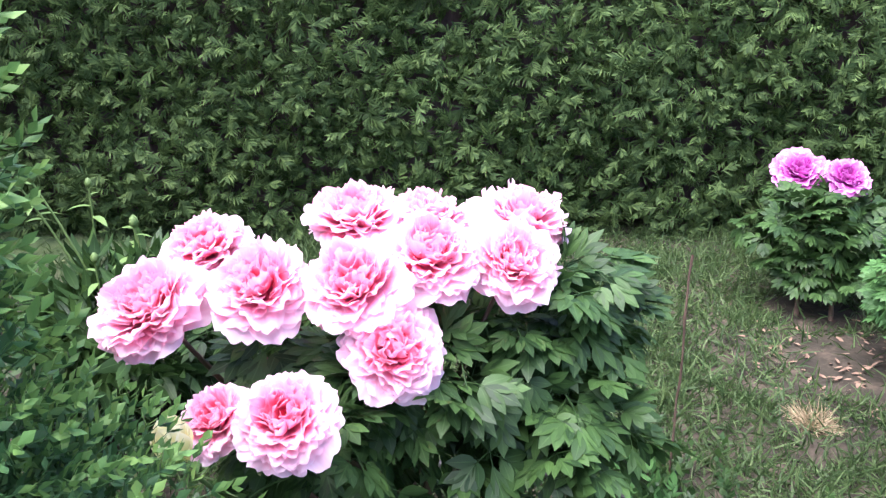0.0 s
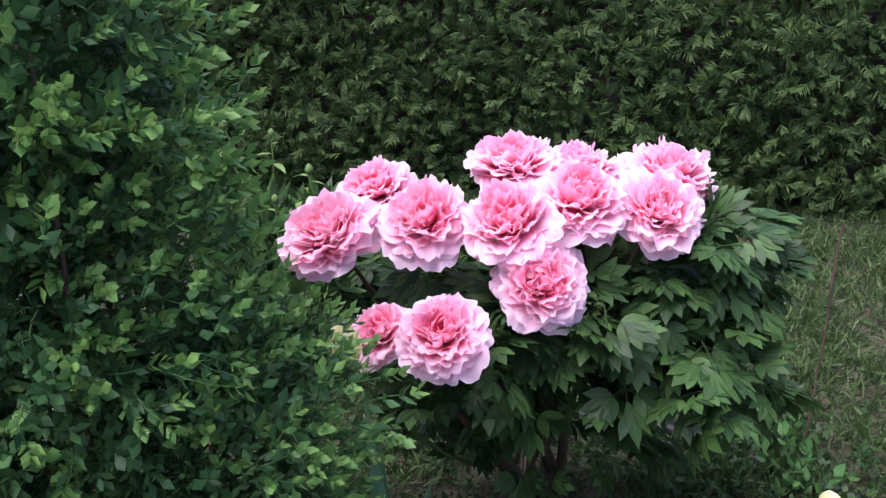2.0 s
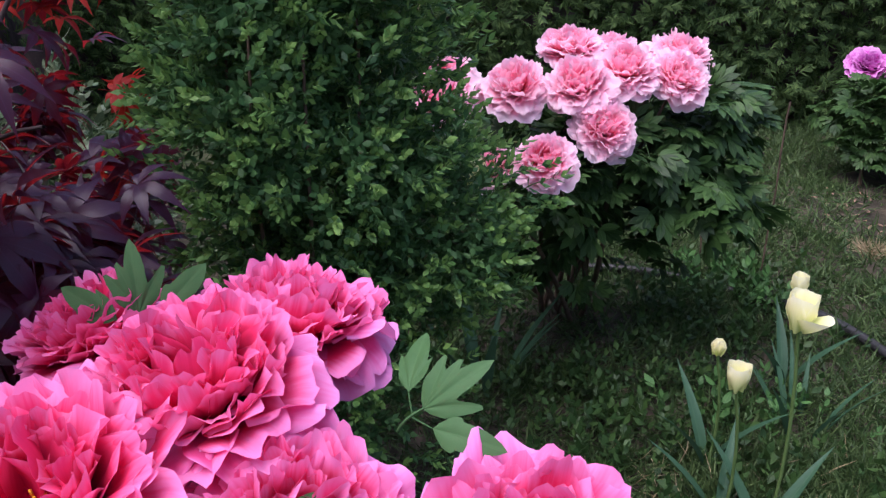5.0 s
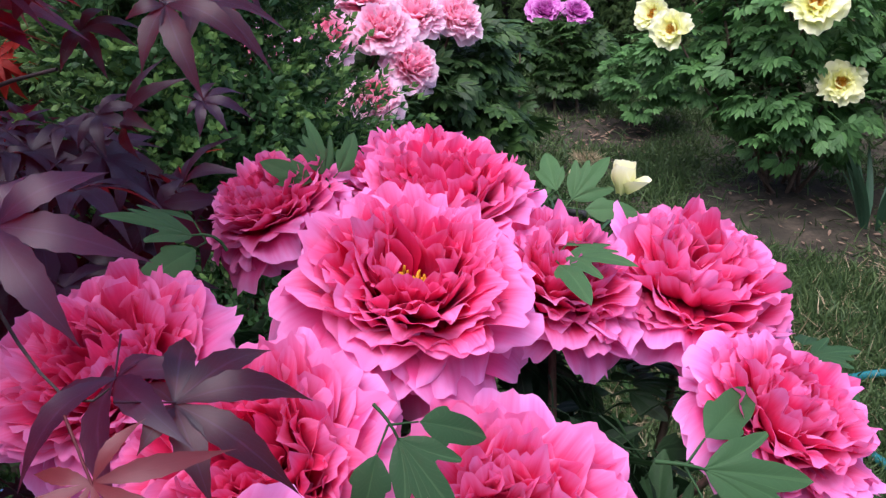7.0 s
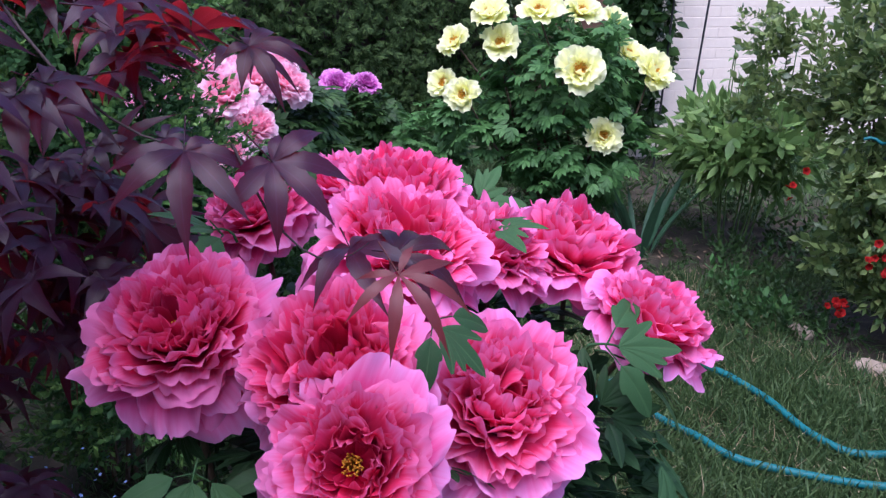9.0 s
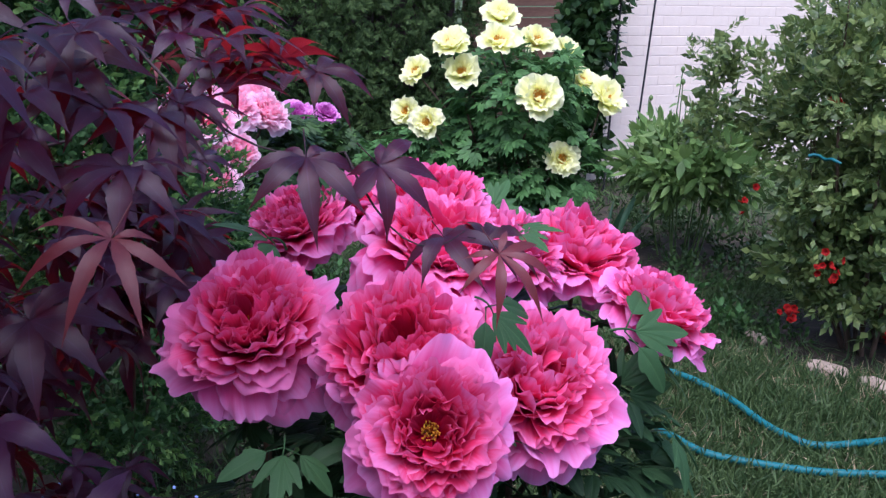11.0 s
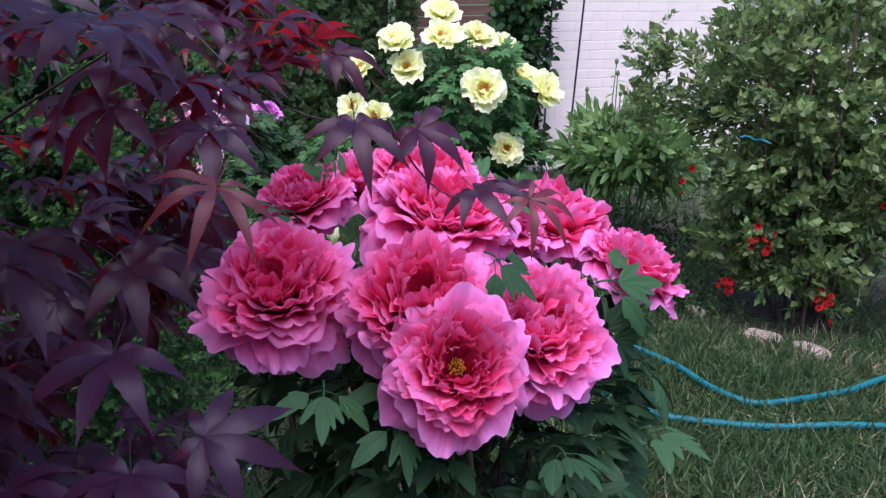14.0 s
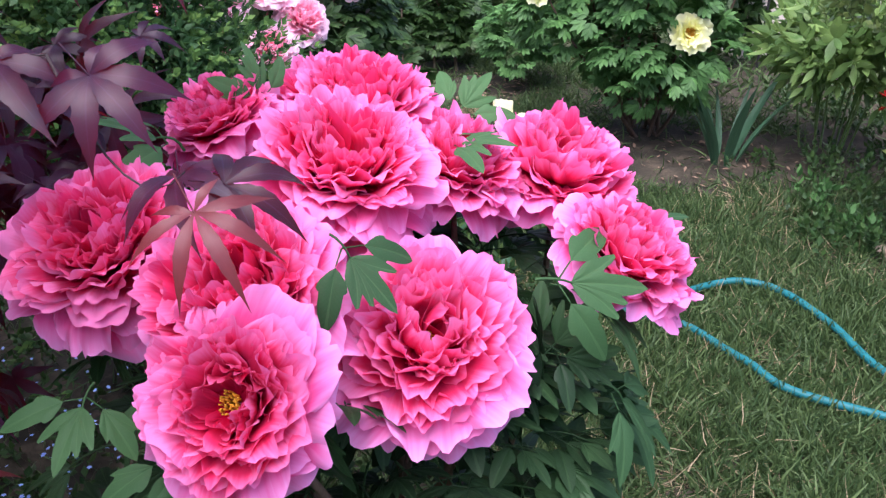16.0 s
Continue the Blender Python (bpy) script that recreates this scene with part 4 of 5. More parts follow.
for top in ((-0.975, 2.65, 0.66), (-1.253, 2.6, 0.82), (-1.29, 2.6, 0.80)):
    part("stem", make_mesh("stem", tube(bend((-1.0, 2.62, 0.0), top, 0.04, 7, (1, 0, 0)), np.linspace(0.006, 0.003, 7)), M_STEM), clump)
    part("bud", BUD, clump, Matrix.Translation(top) @ Matrix.Scale(1.3, 4), "tight round green bud")
    for k_ in range(3):
        b = 2.6 + k_ * 2.3
        part("leaf", HERB_LEAF, clump, one_pose(np.array(top) - [0, 0, 0.01 + 0.05 * k_], (math.cos(b), math.sin(b), 0.15), (0, 0, 1), 0.9))

# ---- quince shrub ----
quince = thing("quince_bush", (2.05, 0.0, 0), "tall yellow-green flowering quince with a few orange-red flowers", "shrub")
ql = blade(0.046, 0.028, 2, 0.18, 0.2, 0.48, 0.75)
for s, (c, r_, cnt) in enumerate([((2.02, 0.06, 1.05), (0.62, 0.66, 0.66), 1200), ((1.98, 0.06, 0.50), (0.46, 0.46, 0.46), 850), ((2.2, -0.60, 0.8), (0.55, 0.60, 0.65), 380), ((1.72, 0.66, 1.05), (0.14, 0.14, 0.30), 70), ((2.4, 0.1, 1.6), (0.5, 0.6, 0.5), 110)]):
    pts, d = shell(cnt, c, r_, 0.5, -0.9)
    clump_ = np.array([noise.noise(Vector(tuple(p * 4.5))) + 0.5 * noise.noise(Vector(tuple(p * 11))) for p in pts])
    ok = (pts[:, 2] > 0.03) & (clump_ > -0.22 + 0.5 * np.clip(pts[:, 2] - 1.25, 0, 0.5))
    pts, d = pts[ok] + d[ok] / np.linalg.norm(d[ok], axis=1, keepdims=True) * (clump_[ok] * 0.10)[:, None], d[ok]
    way = d / np.linalg.norm(d, axis=1, keepdims=True) + rng.normal(0, 0.6, d.shape) + [0, 0, 0.45]
    part("foliage", make_mesh("foliage", scatter(sprig(12, ql, 0.11, 64, s + 30, 0.002), poses(pts - 0.08 * way, way, sphere_ways(len(pts)), rng.uniform(0.7, 1.2, len(pts)))), M_QUINCE), quince, kind="stuff")
for c, r_, cnt in (((2.06, 0.04, 1.05), (0.44, 0.46, 0.55), 260), ((2.02, 0.02, 0.48), (0.34, 0.34, 0.40), 200)):
    pts, d = shell(cnt, c, r_, 0.5, -0.9)
    way = d / np.linalg.norm(d, axis=1, keepdims=True) + rng.normal(0, 0.6, d.shape) + [0, 0, 0.3]
    part("inner_foliage", make_mesh("inner_foliage", scatter(sprig(10, ql, 0.13, 64, 39, 0.002), poses(pts, way, sphere_ways(len(pts)), rng.uniform(0.8, 1.2, len(pts)))), M_QUINCE), quince, kind="stuff")
for i in range(14):
    a = i * 2.4
    top = (2.05 + 0.38 * math.cos(a), 0.0 + 0.38 * math.sin(a), 1.0 + 0.05 * i)
    part("branch", make_mesh("branch", tube(bend((2.05 + 0.1 * math.cos(a), 0.0 + 0.1 * math.sin(a), -0.02), top, 0.06, 7, (math.cos(a), math.sin(a), 0)), np.linspace(0.011, 0.003, 7)), M_WOOD), quince)

qf = [petal(0.018, 0.018, 40, 20, 0.05, 400 + i, 7, 5, 0.5, 0.02) for i in range(5)]
qflower = make_mesh("flower", merge([moved(g, rot_z(72 * i)) for i, g in enumerate(qf)]), M_ORANGE)
for cx, cy, cz, cnt, rad in [(1.55, -0.02, 0.46, 10, 0.05), (1.66, 0.18, 0.20, 9, 0.04), (1.56, 0.36, 0.62, 4, 0.06), (1.66, -0.26, 0.24, 9, 0.07), (1.54, 0.06, 1.08, 2, 0.03), (1.64, -0.40, 0.70, 3, 0.05)]:
    for k_ in range(cnt):
        x, y, z = np.array([cx, cy, cz]) + rng.normal(0, 0.5, 3) * [rad, rad, rad]
        part("flower", qflower, quince, one_pose((x, y, z), rng.normal(0, 0.6, 3) + [0.1, 0.4, 0.5], rng.normal(0, 0.4, 3) + [-0.7, -0.6, 0.3], rng.uniform(0.8, 1.15)), "orange red flower")
part("tie", make_mesh("tie", tube([(1.50 + 0.02 * math.sin(k_ * 0.7), 0.11 - 0.016 * k_, 0.87 + 0.006 * math.sin(k_ * 1.3)) for k_ in range(9)], 0.006, 6), M_HOSE), quince, label="teal garden tie round the stems")

# ---- japanese maple ----
maple = thing("japanese_maple", (-1.70, 0.90, 0), "japanese maple with dark purple finely pointed leaves", "tree")
limbs = [((-1.70, 0.90, -0.02), (-1.60, 0.70, 0.75), 0.024), ((-1.60, 0.70, 0.75), (-1.20, -0.45, 1.40), 0.0045), ((-1.60, 0.70, 0.75), (-1.05, 0.25, 1.15), 0.009), ((-1.62, 0.75, 0.5), (-1.50, -0.55, 0.95), 0.011),
         ((-1.60, 0.70, 0.75), (-1.35, 0.3, 1.70), 0.011), ((-1.60, 0.70, 0.70), (-1.2, 0.75, 1.45), 0.009), ((-1.61, 0.72, 0.65), (-1.75, -0.4, 1.40), 0.010), ((-1.60, 0.70, 0.75), (-1.62, -0.2, 1.95), 0.012), ((-1.07, -0.69, 1.285), (-1.0, -0.80, 1.215), 0.0014), ((-1.20, -0.45, 1.40), (-1.07, -0.69, 1.285), 0.0019)]
for i, (a, b, r_) in enumerate(limbs):
    part("trunk" if i == 0 else "branch", make_mesh("branch", tube(bend(a, b, 0.06 if r_ > 0.005 else 0.02 if r_ > 0.002 else -0.05, 9), np.linspace(r_, r_ * 0.35, 9)), M_MAPLEBARK), maple)
mleaf = [make_mesh("leaf", maple_leaf(80 + j), M_MAPLE) for j in range(5)]
yleaf = [make_mesh("leaf", maple_leaf(90 + j, 0.58), M_MAPLE_Y) for j in range(3)]
CROWN = [((-1.26, -0.46, 1.33), (0.28, 0.24, 0.10), 20), ((-1.60, -0.62, 0.98), (0.16, 0.18, 0.24), 44), ((-1.52, -0.35, 1.12), (0.26, 0.3, 0.34), 76), ((-1.52, -0.48, 1.40), (0.34, 0.34, 0.08), 24), ((-1.02, 0.12, 1.05), (0.18, 0.22, 0.12), 26),
         ((-1.02, -0.22, 1.40), (0.24, 0.24, 0.12), 30), ((-1.35, 0.1, 1.5), (0.35, 0.3, 0.22), 54), ((-1.50, 0.45, 1.25), (0.3, 0.3, 0.3), 18), ((-1.54, -0.55, 0.72), (0.20, 0.24, 0.22), 32), ((-1.33, -0.42, 0.76), (0.15, 0.17, 0.17), 30)]
# leaves at the ends of the near branches: hub, way of the middle lobe, size
NEAR = [((-1.01, -0.86, 1.208), (0.1, -0.45, -0.35), 0.85), ((-0.972, -0.80, 1.20), (0.9, 0.0, -0.1), 0.8), ((-0.998, -0.765, 1.20), (-0.2, -0.7, -0.12), 0.8), ((-1.00, -0.14, 1.27), (0.7, -0.5, -0.1), 0.8),
        ((-0.86, 0.10, 1.12), (0.8, -0.3, -0.1), 0.8), ((-1.0, 0.0, 1.14), (0.5, -0.7, -0.1), 0.8), ((-0.926, -0.414, 1.333), (0.6, -0.5, -0.25), 0.95), ((-1.107, -0.675, 1.281), (-0.3, -0.6, -0.45), 0.95),
        ((-1.045, -0.715, 1.272), (0.3, -0.5, -0.4), 0.9), ((-1.213, -0.566, 1.319), (-0.5, -0.25, -0.30), 0.95), ((-1.272, -0.519, 1.359), (-0.7, -0.1, -0.25), 1.0), ((-1.28, -0.646, 1.285), (-0.65, -0.2, -0.35), 1.0),
        ((-1.349, -0.579, 1.311), (-0.6, 0.0, -0.40), 1.0), ((-1.329, -0.733, 1.248), (-0.5, -0.35, -0.30), 1.05), ((-1.273, -0.171, 1.351), (-0.5, -0.5, -0.2), 1.1), ((-1.432, -0.703, 1.096), (-0.5, -0.45, -0.25), 1.1),
        ((-1.466, -0.792, 1.021), (-0.3, -0.6, -0.2), 1.05), ((-1.401, -0.805, 1.038), (0.5, -0.5, -0.2), 1.0), ((-1.37, -0.62, 1.15), (0.3, -0.6, -0.25), 1.1), ((-1.50, -0.66, 1.19), (-0.5, -0.4, -0.2), 1.15)]
for k_, (p, way, size) in enumerate(NEAR):
    part("leaf", yleaf[k_ % 3] if k_ in (0, 13) else mleaf[k_ % 5], maple, one_pose(p, way, (-0.35 + 0.2 * math.sin(k_ * 2.1), -0.45, 1), size))
i = 0
for c, r_, cnt in CROWN:
    pts, d = shell(cnt, c, r_, 1.0)
    for p, q in zip(pts, d):
        away = Vector((p[0] + 1.6, p[1] - 0.5, 0)).normalized() * 0.8 + Vector(tuple(rng.normal(0, 0.5, 3)))
        away.z = -0.10 + rng.normal(0, 0.2)
        up = (0.3 * away.x + rng.normal(0, 0.25), 0.3 * away.y + rng.normal(0, 0.25), 1)
        me = yleaf[i % 3] if i % 41 == 0 else mleaf[i % 5]
        part("leaf", me, maple, one_pose(p, away, up, rng.uniform(0.7, 1.1)))
        i += 1
for i in range(18):
    a = rng.uniform((-1.50, 0.0, 0.60), (-1.10, 0.5, 1.0))
    b = a + rng.normal(0, 1, 3) * [0.08, 0.08, 0.06] + [0.04, -0.06, 0.06]
    part("twig", make_mesh("twig", tube(bend(a, b, 0.02, 6, tuple(rng.normal(0, 1, 3))), np.linspace(0.0030, 0.0012, 6), 5), M_TWIG), maple, label="thin bare grey twig")

# The last two clusters are unseen canopy, added overhead to shade maple and shrub.
low = [shell(c, a, r_, 1.0) for a, r_, c in (((-1.05, 0.0, 0.92), (0.28, 0.28, 0.22), 45), ((-1.3, 0.15, 0.75), (0.38, 0.38, 0.32), 70), ((-1.6, -0.3, 0.6), (0.3, 0.4, 0.35), 50), ((-1.18, 0.70, 0.75), (0.14, 0.2, 0.2), 20), ((-1.55, 1.15, 0.9), (0.3, 0.3, 0.4), 60), ((-1.35, 0.95, 0.8), (0.25, 0.25, 0.2), 20), ((-1.25, 0.62, 0.8), (0.18, 0.25, 0.3), 40), ((-1.7, 0.3, 1.3), (0.35, 0.5, 0.4), 50), ((-1.88, -0.72, 1.99), (0.62, 0.70, 0.26), 270), ((-1.25, 0.75, 2.0), (0.40, 0.45, 0.2), 220))]
P = np.concatenate([a for a, c in low])
way = (P - [-1.6, 0.5, 0]) * [0.8, 0.8, 0] + rng.normal(0, 0.4, P.shape) + [0, 0, -0.3]
up = rng.normal(0, 0.35, P.shape) + [0, 0, 1]
mats = poses(P, way, up, rng.uniform(0.9, 1.35, len(P)))
for j in range(5):
    part("foliage", make_mesh("foliage", scatter(maple_leaf(80 + j, 1.0, 6), mats[j::5]), M_MAPLE), maple, kind="stuff")

red = np.concatenate([shell(46, (-1.46, 1.16, 1.30), (0.24, 0.22, 0.16), 1.0)[0], shell(4, (-1.19, 0.85, 1.05), (0.06, 0.05, 0.03), 1.0)[0], shell(3, (-1.20, 0.78, 0.885), (0.04, 0.04, 0.02), 1.0)[0], shell(5, (-1.38, 0.63, 0.82), (0.08, 0.05, 0.04), 1.0)[0]])
mats = poses(red, rng.normal(0, 0.5, red.shape) + [0.3, -0.3, -0.3], rng.normal(0, 0.4, red.shape) + [0, 0, 1], rng.uniform(0.7, 1.0, len(red)))
part("young_foliage", make_mesh("young_foliage", scatter(maple_leaf(95, 0.9, 8), mats), M_MAPLE_R), maple, label="young bright red maple leaves", kind="stuff")

# ---- house wall ----
WA, WD = Vector((3.42, 2.78, 0)), Vector((0.955, -0.297, 0))
WN = Vector((-0.297, -0.955, 0))
wm = Matrix(((WD.x, -WN.x, 0, WA.x), (WD.y, -WN.y, 0, WA.y), (0, 0, 1, 0), (0, 0, 0, 1)))
wall = solo("wall_house", bm_mesh("wall_house", box_geo(7.0, 0.2, 3.0), M_MORTAR), "cream painted brick house wall behind the yellow peony", "wall", "structure", m=wm @ Matrix.Translation((3.5, 0.112, 1.5)))
bm = box_geo(0.288, 0.1, 0.064, 0.0012)
brick = bm_mesh("brick", bm, M_BRICK)
for row in range(6, 27):
    for c in range(10):
        x = 0.15 + c * 0.30 + (0.15 if row % 2 else 0)
        part("brick", brick, wall, wm @ Matrix.Translation((x, 0.0605 + rng.uniform(-0.0008, 0.0008), 0.036 + row * 0.072)))

# ---- fence in the corner ----
fence = thing("board_fence", (4.4, 4.6, 0), "brown weathered board fence beyond the hedge", "fence")
slat = bm_mesh("slat", box_geo(2.4, 0.02, 0.09), M_FENCE)
for k_ in range(20):
    part("slat", slat, fence, Matrix.Translation((5.0, 4.6, 0.06 + k_ * 0.1)))

# ---- hose and stones ----
HOSE1 = [(0.60, 0.42), (0.94, 0.45), (1.10, 0.35), (1.10, 0.12), (1.02, -0.18), (1.06, -0.32), (1.30, -0.46), (1.60, -0.55), (2.2, -0.7)]
HOSE2 = [(0.45, 0.55), (0.60, 0.40), (0.70, 0.28), (0.70, 0.05), (0.70, -0.12), (0.85, -0.33), (1.17, -0.66), (1.6, -0.95), (2.2, -1.2)]


def smooth_path(pts, per=10):
    P_ = [np.array(p, float) for p in pts]
    P_ = [2 * P_[0] - P_[1]] + P_ + [2 * P_[-1] - P_[-2]]
    out = []
    for a, b, c, d_ in zip(P_, P_[1:], P_[2:], P_[3:]):
        for t in np.linspace(0, 1, per, endpoint=False):
            out.append(0.5 * (2 * b + (c - a) * t + (2 * a - 5 * b + 4 * c - d_) * t * t + (3 * b - a - 3 * c + d_) * t ** 3))
    return out


for pts in (HOSE1, HOSE2):
    P_ = [(x, y, ground_z(x, y) + 0.042) for x, y in smooth_path(pts, 16)]
    solo("garden_hose", make_mesh("garden_hose", tube(P_, 0.0125, 10), M_HOSE), "teal blue rubber garden hose lying across the lawn", "hose", group="garden hose runs")


def stone(x, y, sx, sy, sz, turn):
    bm = bmesh.new()
    bmesh.ops.create_icosphere(bm, subdivisions=3, radius=1)
    for v in bm.verts:
        v.co = Vector([math.copysign(abs(c) ** 0.55, c) for c in v.co])
        v.co *= 1 + 0.12 * noise.noise(v.co * 1.3 + Vector((x * 9, y * 9, 0))) + 0.04 * noise.noise(v.co * 5 + Vector((x, y, 0)))
        v.co = Vector((v.co.x * sx, v.co.y * sy, v.co.z * sz))
    for f in bm.faces:
        f.smooth = True
    solo("edging_stone", bm_mesh("edging_stone", bm, M_STONE), "buff edging stone half sunk beside the quince bed", "stone", group="edging stones", m=pose(x, y, sz * 0.35, 0, 0, turn))


stone(1.655, -0.02, 0.045, 0.085, 0.036, 12)
stone(1.66, -0.22, 0.042, 0.085, 0.036, -16)
stone(1.75, 0.36, 0.035, 0.06, 0.024, 4)

# ---- tulips ----
tp = [petal(0.075, 0.064, 78, 92, 0.03, 300 + i, cup=0.9, notch=0.04) for i in range(2)]
tulip_mesh = [make_mesh("petal", g, M_TULIP) for g in tp]
strap = make_mesh("leaf", blade(0.3, 0.035, 8, 0.5, 0.25, 0.35), M_STRAP)
for i, (x, y, z, s, wide) in enumerate([(0.508, 1.408, 0.35, 0.95, 0.016), (0.249, 0.703, 0.615, 1.15, 0.022), (0.164, 0.769, 0.425, 0.85, 0.022), (0.182, 1.004, 0.375, 0.62, 0.004)]):
    t_ = thing("tulip", (x, y, 0), "pale cream tulip with an open cup on a green stem", "tulip", "cream tulips in the bed")
    part("stem", make_mesh("stem", tube(bend((x + 0.02, y + 0.03, -0.02), (x, y, z), 0.02, 6, (1, 0, 0)), 0.004), M_STEM), t_)
    for k_ in range(6):
        part("petal", tulip_mesh[k_ % 2], t_, Matrix.Translation((x, y, z)) @ rot_z(60 * k_ + 20 * i) @ Matrix.Translation((0, wide * (0.8 if k_ % 2 else 1.0), 0)) @ Matrix.Scale(s, 4) @ pose(0, 0, 0, -46 if (i == 1 and k_ == 3) else 0))
    for k_ in range(3):
        part("leaf", strap, t_, Matrix.Translation((x + 0.02, y + 0.03, 0)) @ rot_z(130 * k_ + 40 * i) @ pose(0, 0, 0, 65))

# ---- climber beside the wall ----
ivy = thing("climbing_vine", (3.45, 2.72, 0), "green climbing vine on a thin black trellis at the house corner", "climber")
il = blade(0.075, 0.055, 4, 0.15, 0.2, 0.35)
pts, d = shell(420, (3.28, 2.74, 1.0), (0.26, 0.18, 1.1), 0.6)
ok = pts[:, 2] > 0.03
pts, d = pts[ok], d[ok]
way = np.stack([rng.normal(0, 0.5, len(pts)), rng.normal(-0.5, 0.3, len(pts)), rng.normal(-0.2, 0.5, len(pts))], 1)
part("foliage", make_mesh("foliage", scatter(sprig(6, il, 0.16, 70, 44, 0.002), poses(pts, way, sphere_ways(len(pts)), rng.uniform(0.7, 1.2, len(pts)))), M_IVY), ivy, kind="stuff")
for a, c in (((3.55, 2.45, 0), (3.80, 2.50, 2.1)), ((3.35, 2.52, 0), (3.45, 2.56, 2.1)), ((3.60, 2.46, 1.55), (3.42, 2.56, 1.6))):
    part("trellis_rod", make_mesh("trellis_rod", tube(bend(a, c, 0.0, 4), 0.008), M_BLACK), ivy, label="thin black metal rod")

# ---- strap leaved clumps ----
def strap_clump(x, y, count, length, label):
    c = thing("iris_clump", (x, y, 0), label, "iris", "iris clumps")
    me = make_mesh("leaf", blade(1.0, 0.085, 9, 0.35, 0.22, 0.3), M_STRAP)
    for i in range(count):
        a = rng.uniform(0, 6.28)
        w_ = (math.cos(a) * 0.35, math.sin(a) * 0.35, 1)
        part("leaf", me, c, one_pose((x + 0.06 * math.cos(a), y + 0.06 * math.sin(a), -0.02), w_, (-math.cos(a), -math.sin(a), 0.3), length * rng.uniform(0.7, 1.15)))


strap_clump(1.93, 1.38, 16, 0.50, "blue-green iris leaves between the peonies")
strap_clump(-0.40, 1.42, 12, 0.40, "blue-green iris leaves under the pink peony")
strap_clump(0.52, 1.25, 9, 0.26, "grey-green tulip foliage in the bed")

# ---- low weeds in the beds ----
wl = blade(0.035, 0.022, 2, 0.15, 0.2, 0.45)
spots = [(2.95, 1.6, 0.3, 90), (2.75, 0.9, 0.3, 90), (0.35, 1.9, 0.35, 120), (0.1, 1.1, 0.4, 110), (0.35, 0.7, 0.3, 70), (1.68, 0.55, 0.16, 60), (1.8, 0.35, 0.2, 60), (0.65, 2.1, 0.2, 50), (-0.2, 0.6, 0.35, 70), (2.2, 1.0, 0.3, 60), (-1.4, 0.2, 0.5, 200), (-0.9, 0.2, 0.35, 120), (-1.0, 2.2, 0.6, 260), (-1.5, 0.9, 0.4, 260), (-0.4, 2.5, 0.4, 120), (-0.15, 1.35, 0.35, 120)]
Q = np.concatenate([np.stack([rng.normal(x, r_ * 0.6, c), rng.normal(y, r_ * 0.6, c), np.zeros(c)], 1) for x, y, r_, c in spots])
way = rng.normal(0, 0.5, Q.shape) + [0, 0, 1]
solo("bed_weeds", make_mesh("bed_weeds", scatter(sprig(9, wl, 0.13, 62, 71, 0.0012), poses(Q, way, sphere_ways(len(Q)), rng.uniform(0.5, 1.2, len(Q)))), M_IVY), "low green weeds and seedlings in the flower beds", "weeds", "stuff")

spots = [(1.78, 0.56, 0.12, 14), (1.88, 0.80, 0.10, 10), (0.45, 2.16, 0.14, 24), (0.62, 2.02, 0.10, 12), (0.36, 1.30, 0.16, 22)]
Q = np.concatenate([np.stack([rng.normal(x, r_ * 0.6, c), rng.normal(y, r_ * 0.6, c), np.zeros(c)], 1) for x, y, r_, c in spots])
way = rng.normal(0, 0.35, Q.shape) + [0, 0, 1]
solo("leafy_seedlings", make_mesh("leafy_seedlings", scatter(sprig(8, blade(0.045, 0.026, 4, 0.15, 0.25, 0.42), 0.14, 66, 72, 0.0015), poses(Q, way, sphere_ways(len(Q)), rng.uniform(0.5, 1.1, len(Q)))), M_LEAF_YEL), "yellow-green leafy seedlings at the edge of the beds", "weeds", "stuff")

# ---- pale variegated shrub behind the maple ----
M_VARI = leaf_material("pale variegated leaf", (0.05, 0.10, 0.04), (0.34, 0.40, 0.26), (0.2, 0.3, 0.15), 0.45, 0.2)
vari = thing("variegated_shrub", (-1.80, 1.40, 0), "low shrub with pale green and cream variegated leaves", "shrub")
pts, d = shell(320, (-1.80, 1.40, 0.5), (0.5, 0.5, 0.5), 0.6, -0.8)
pts[:, 2] = np.maximum(pts[:, 2], 0.04)
way = d / np.linalg.norm(d, axis=1, keepdims=True) + rng.normal(0, 0.5, d.shape) + [0, 0, 0.3]
part("foliage", make_mesh("foliage", scatter(sprig(10, blade(0.04, 0.022, 3, 0.15, 0.15, 0.45), 0.12, 60, 77, 0.0015), poses(pts, way, sphere_ways(len(pts)), rng.uniform(0.8, 1.2, len(pts)))), M_VARI), vari, kind="stuff")
for i in range(6):
    a = i * 1.05
    part("branch", make_mesh("branch", tube(bend((-1.80, 1.40, -0.02), (-1.80 + 0.3 * math.cos(a), 1.40 + 0.3 * math.sin(a), 0.6), 0.04, 6, (math.cos(a), math.sin(a), 0)), np.linspace(0.008, 0.003, 6)), M_WOOD), vari)

# ---- stakes, twig, straw, edging ----
def stake(x, y, z, r_, label):
    P_ = [(x + 0.006 * noise.noise((k_ * 0.9, x, 0)), y + 0.006 * noise.noise((k_ * 0.9, y, 5)), -0.03 + (z + 0.03) * k_ / 12) for k_ in range(13)]
    solo("garden_stick", make_mesh("garden_stick", tube(P_, [r_ * (1 + 0.25 * (k_ % 3 == 0)) for k_ in range(13)], 6), M_WOOD), label, "stick", group="bare sticks in the lawn")


stake(0.66, 2.2, 0.73, 0.0032, "thin brown bare stick standing upright in the lawn")
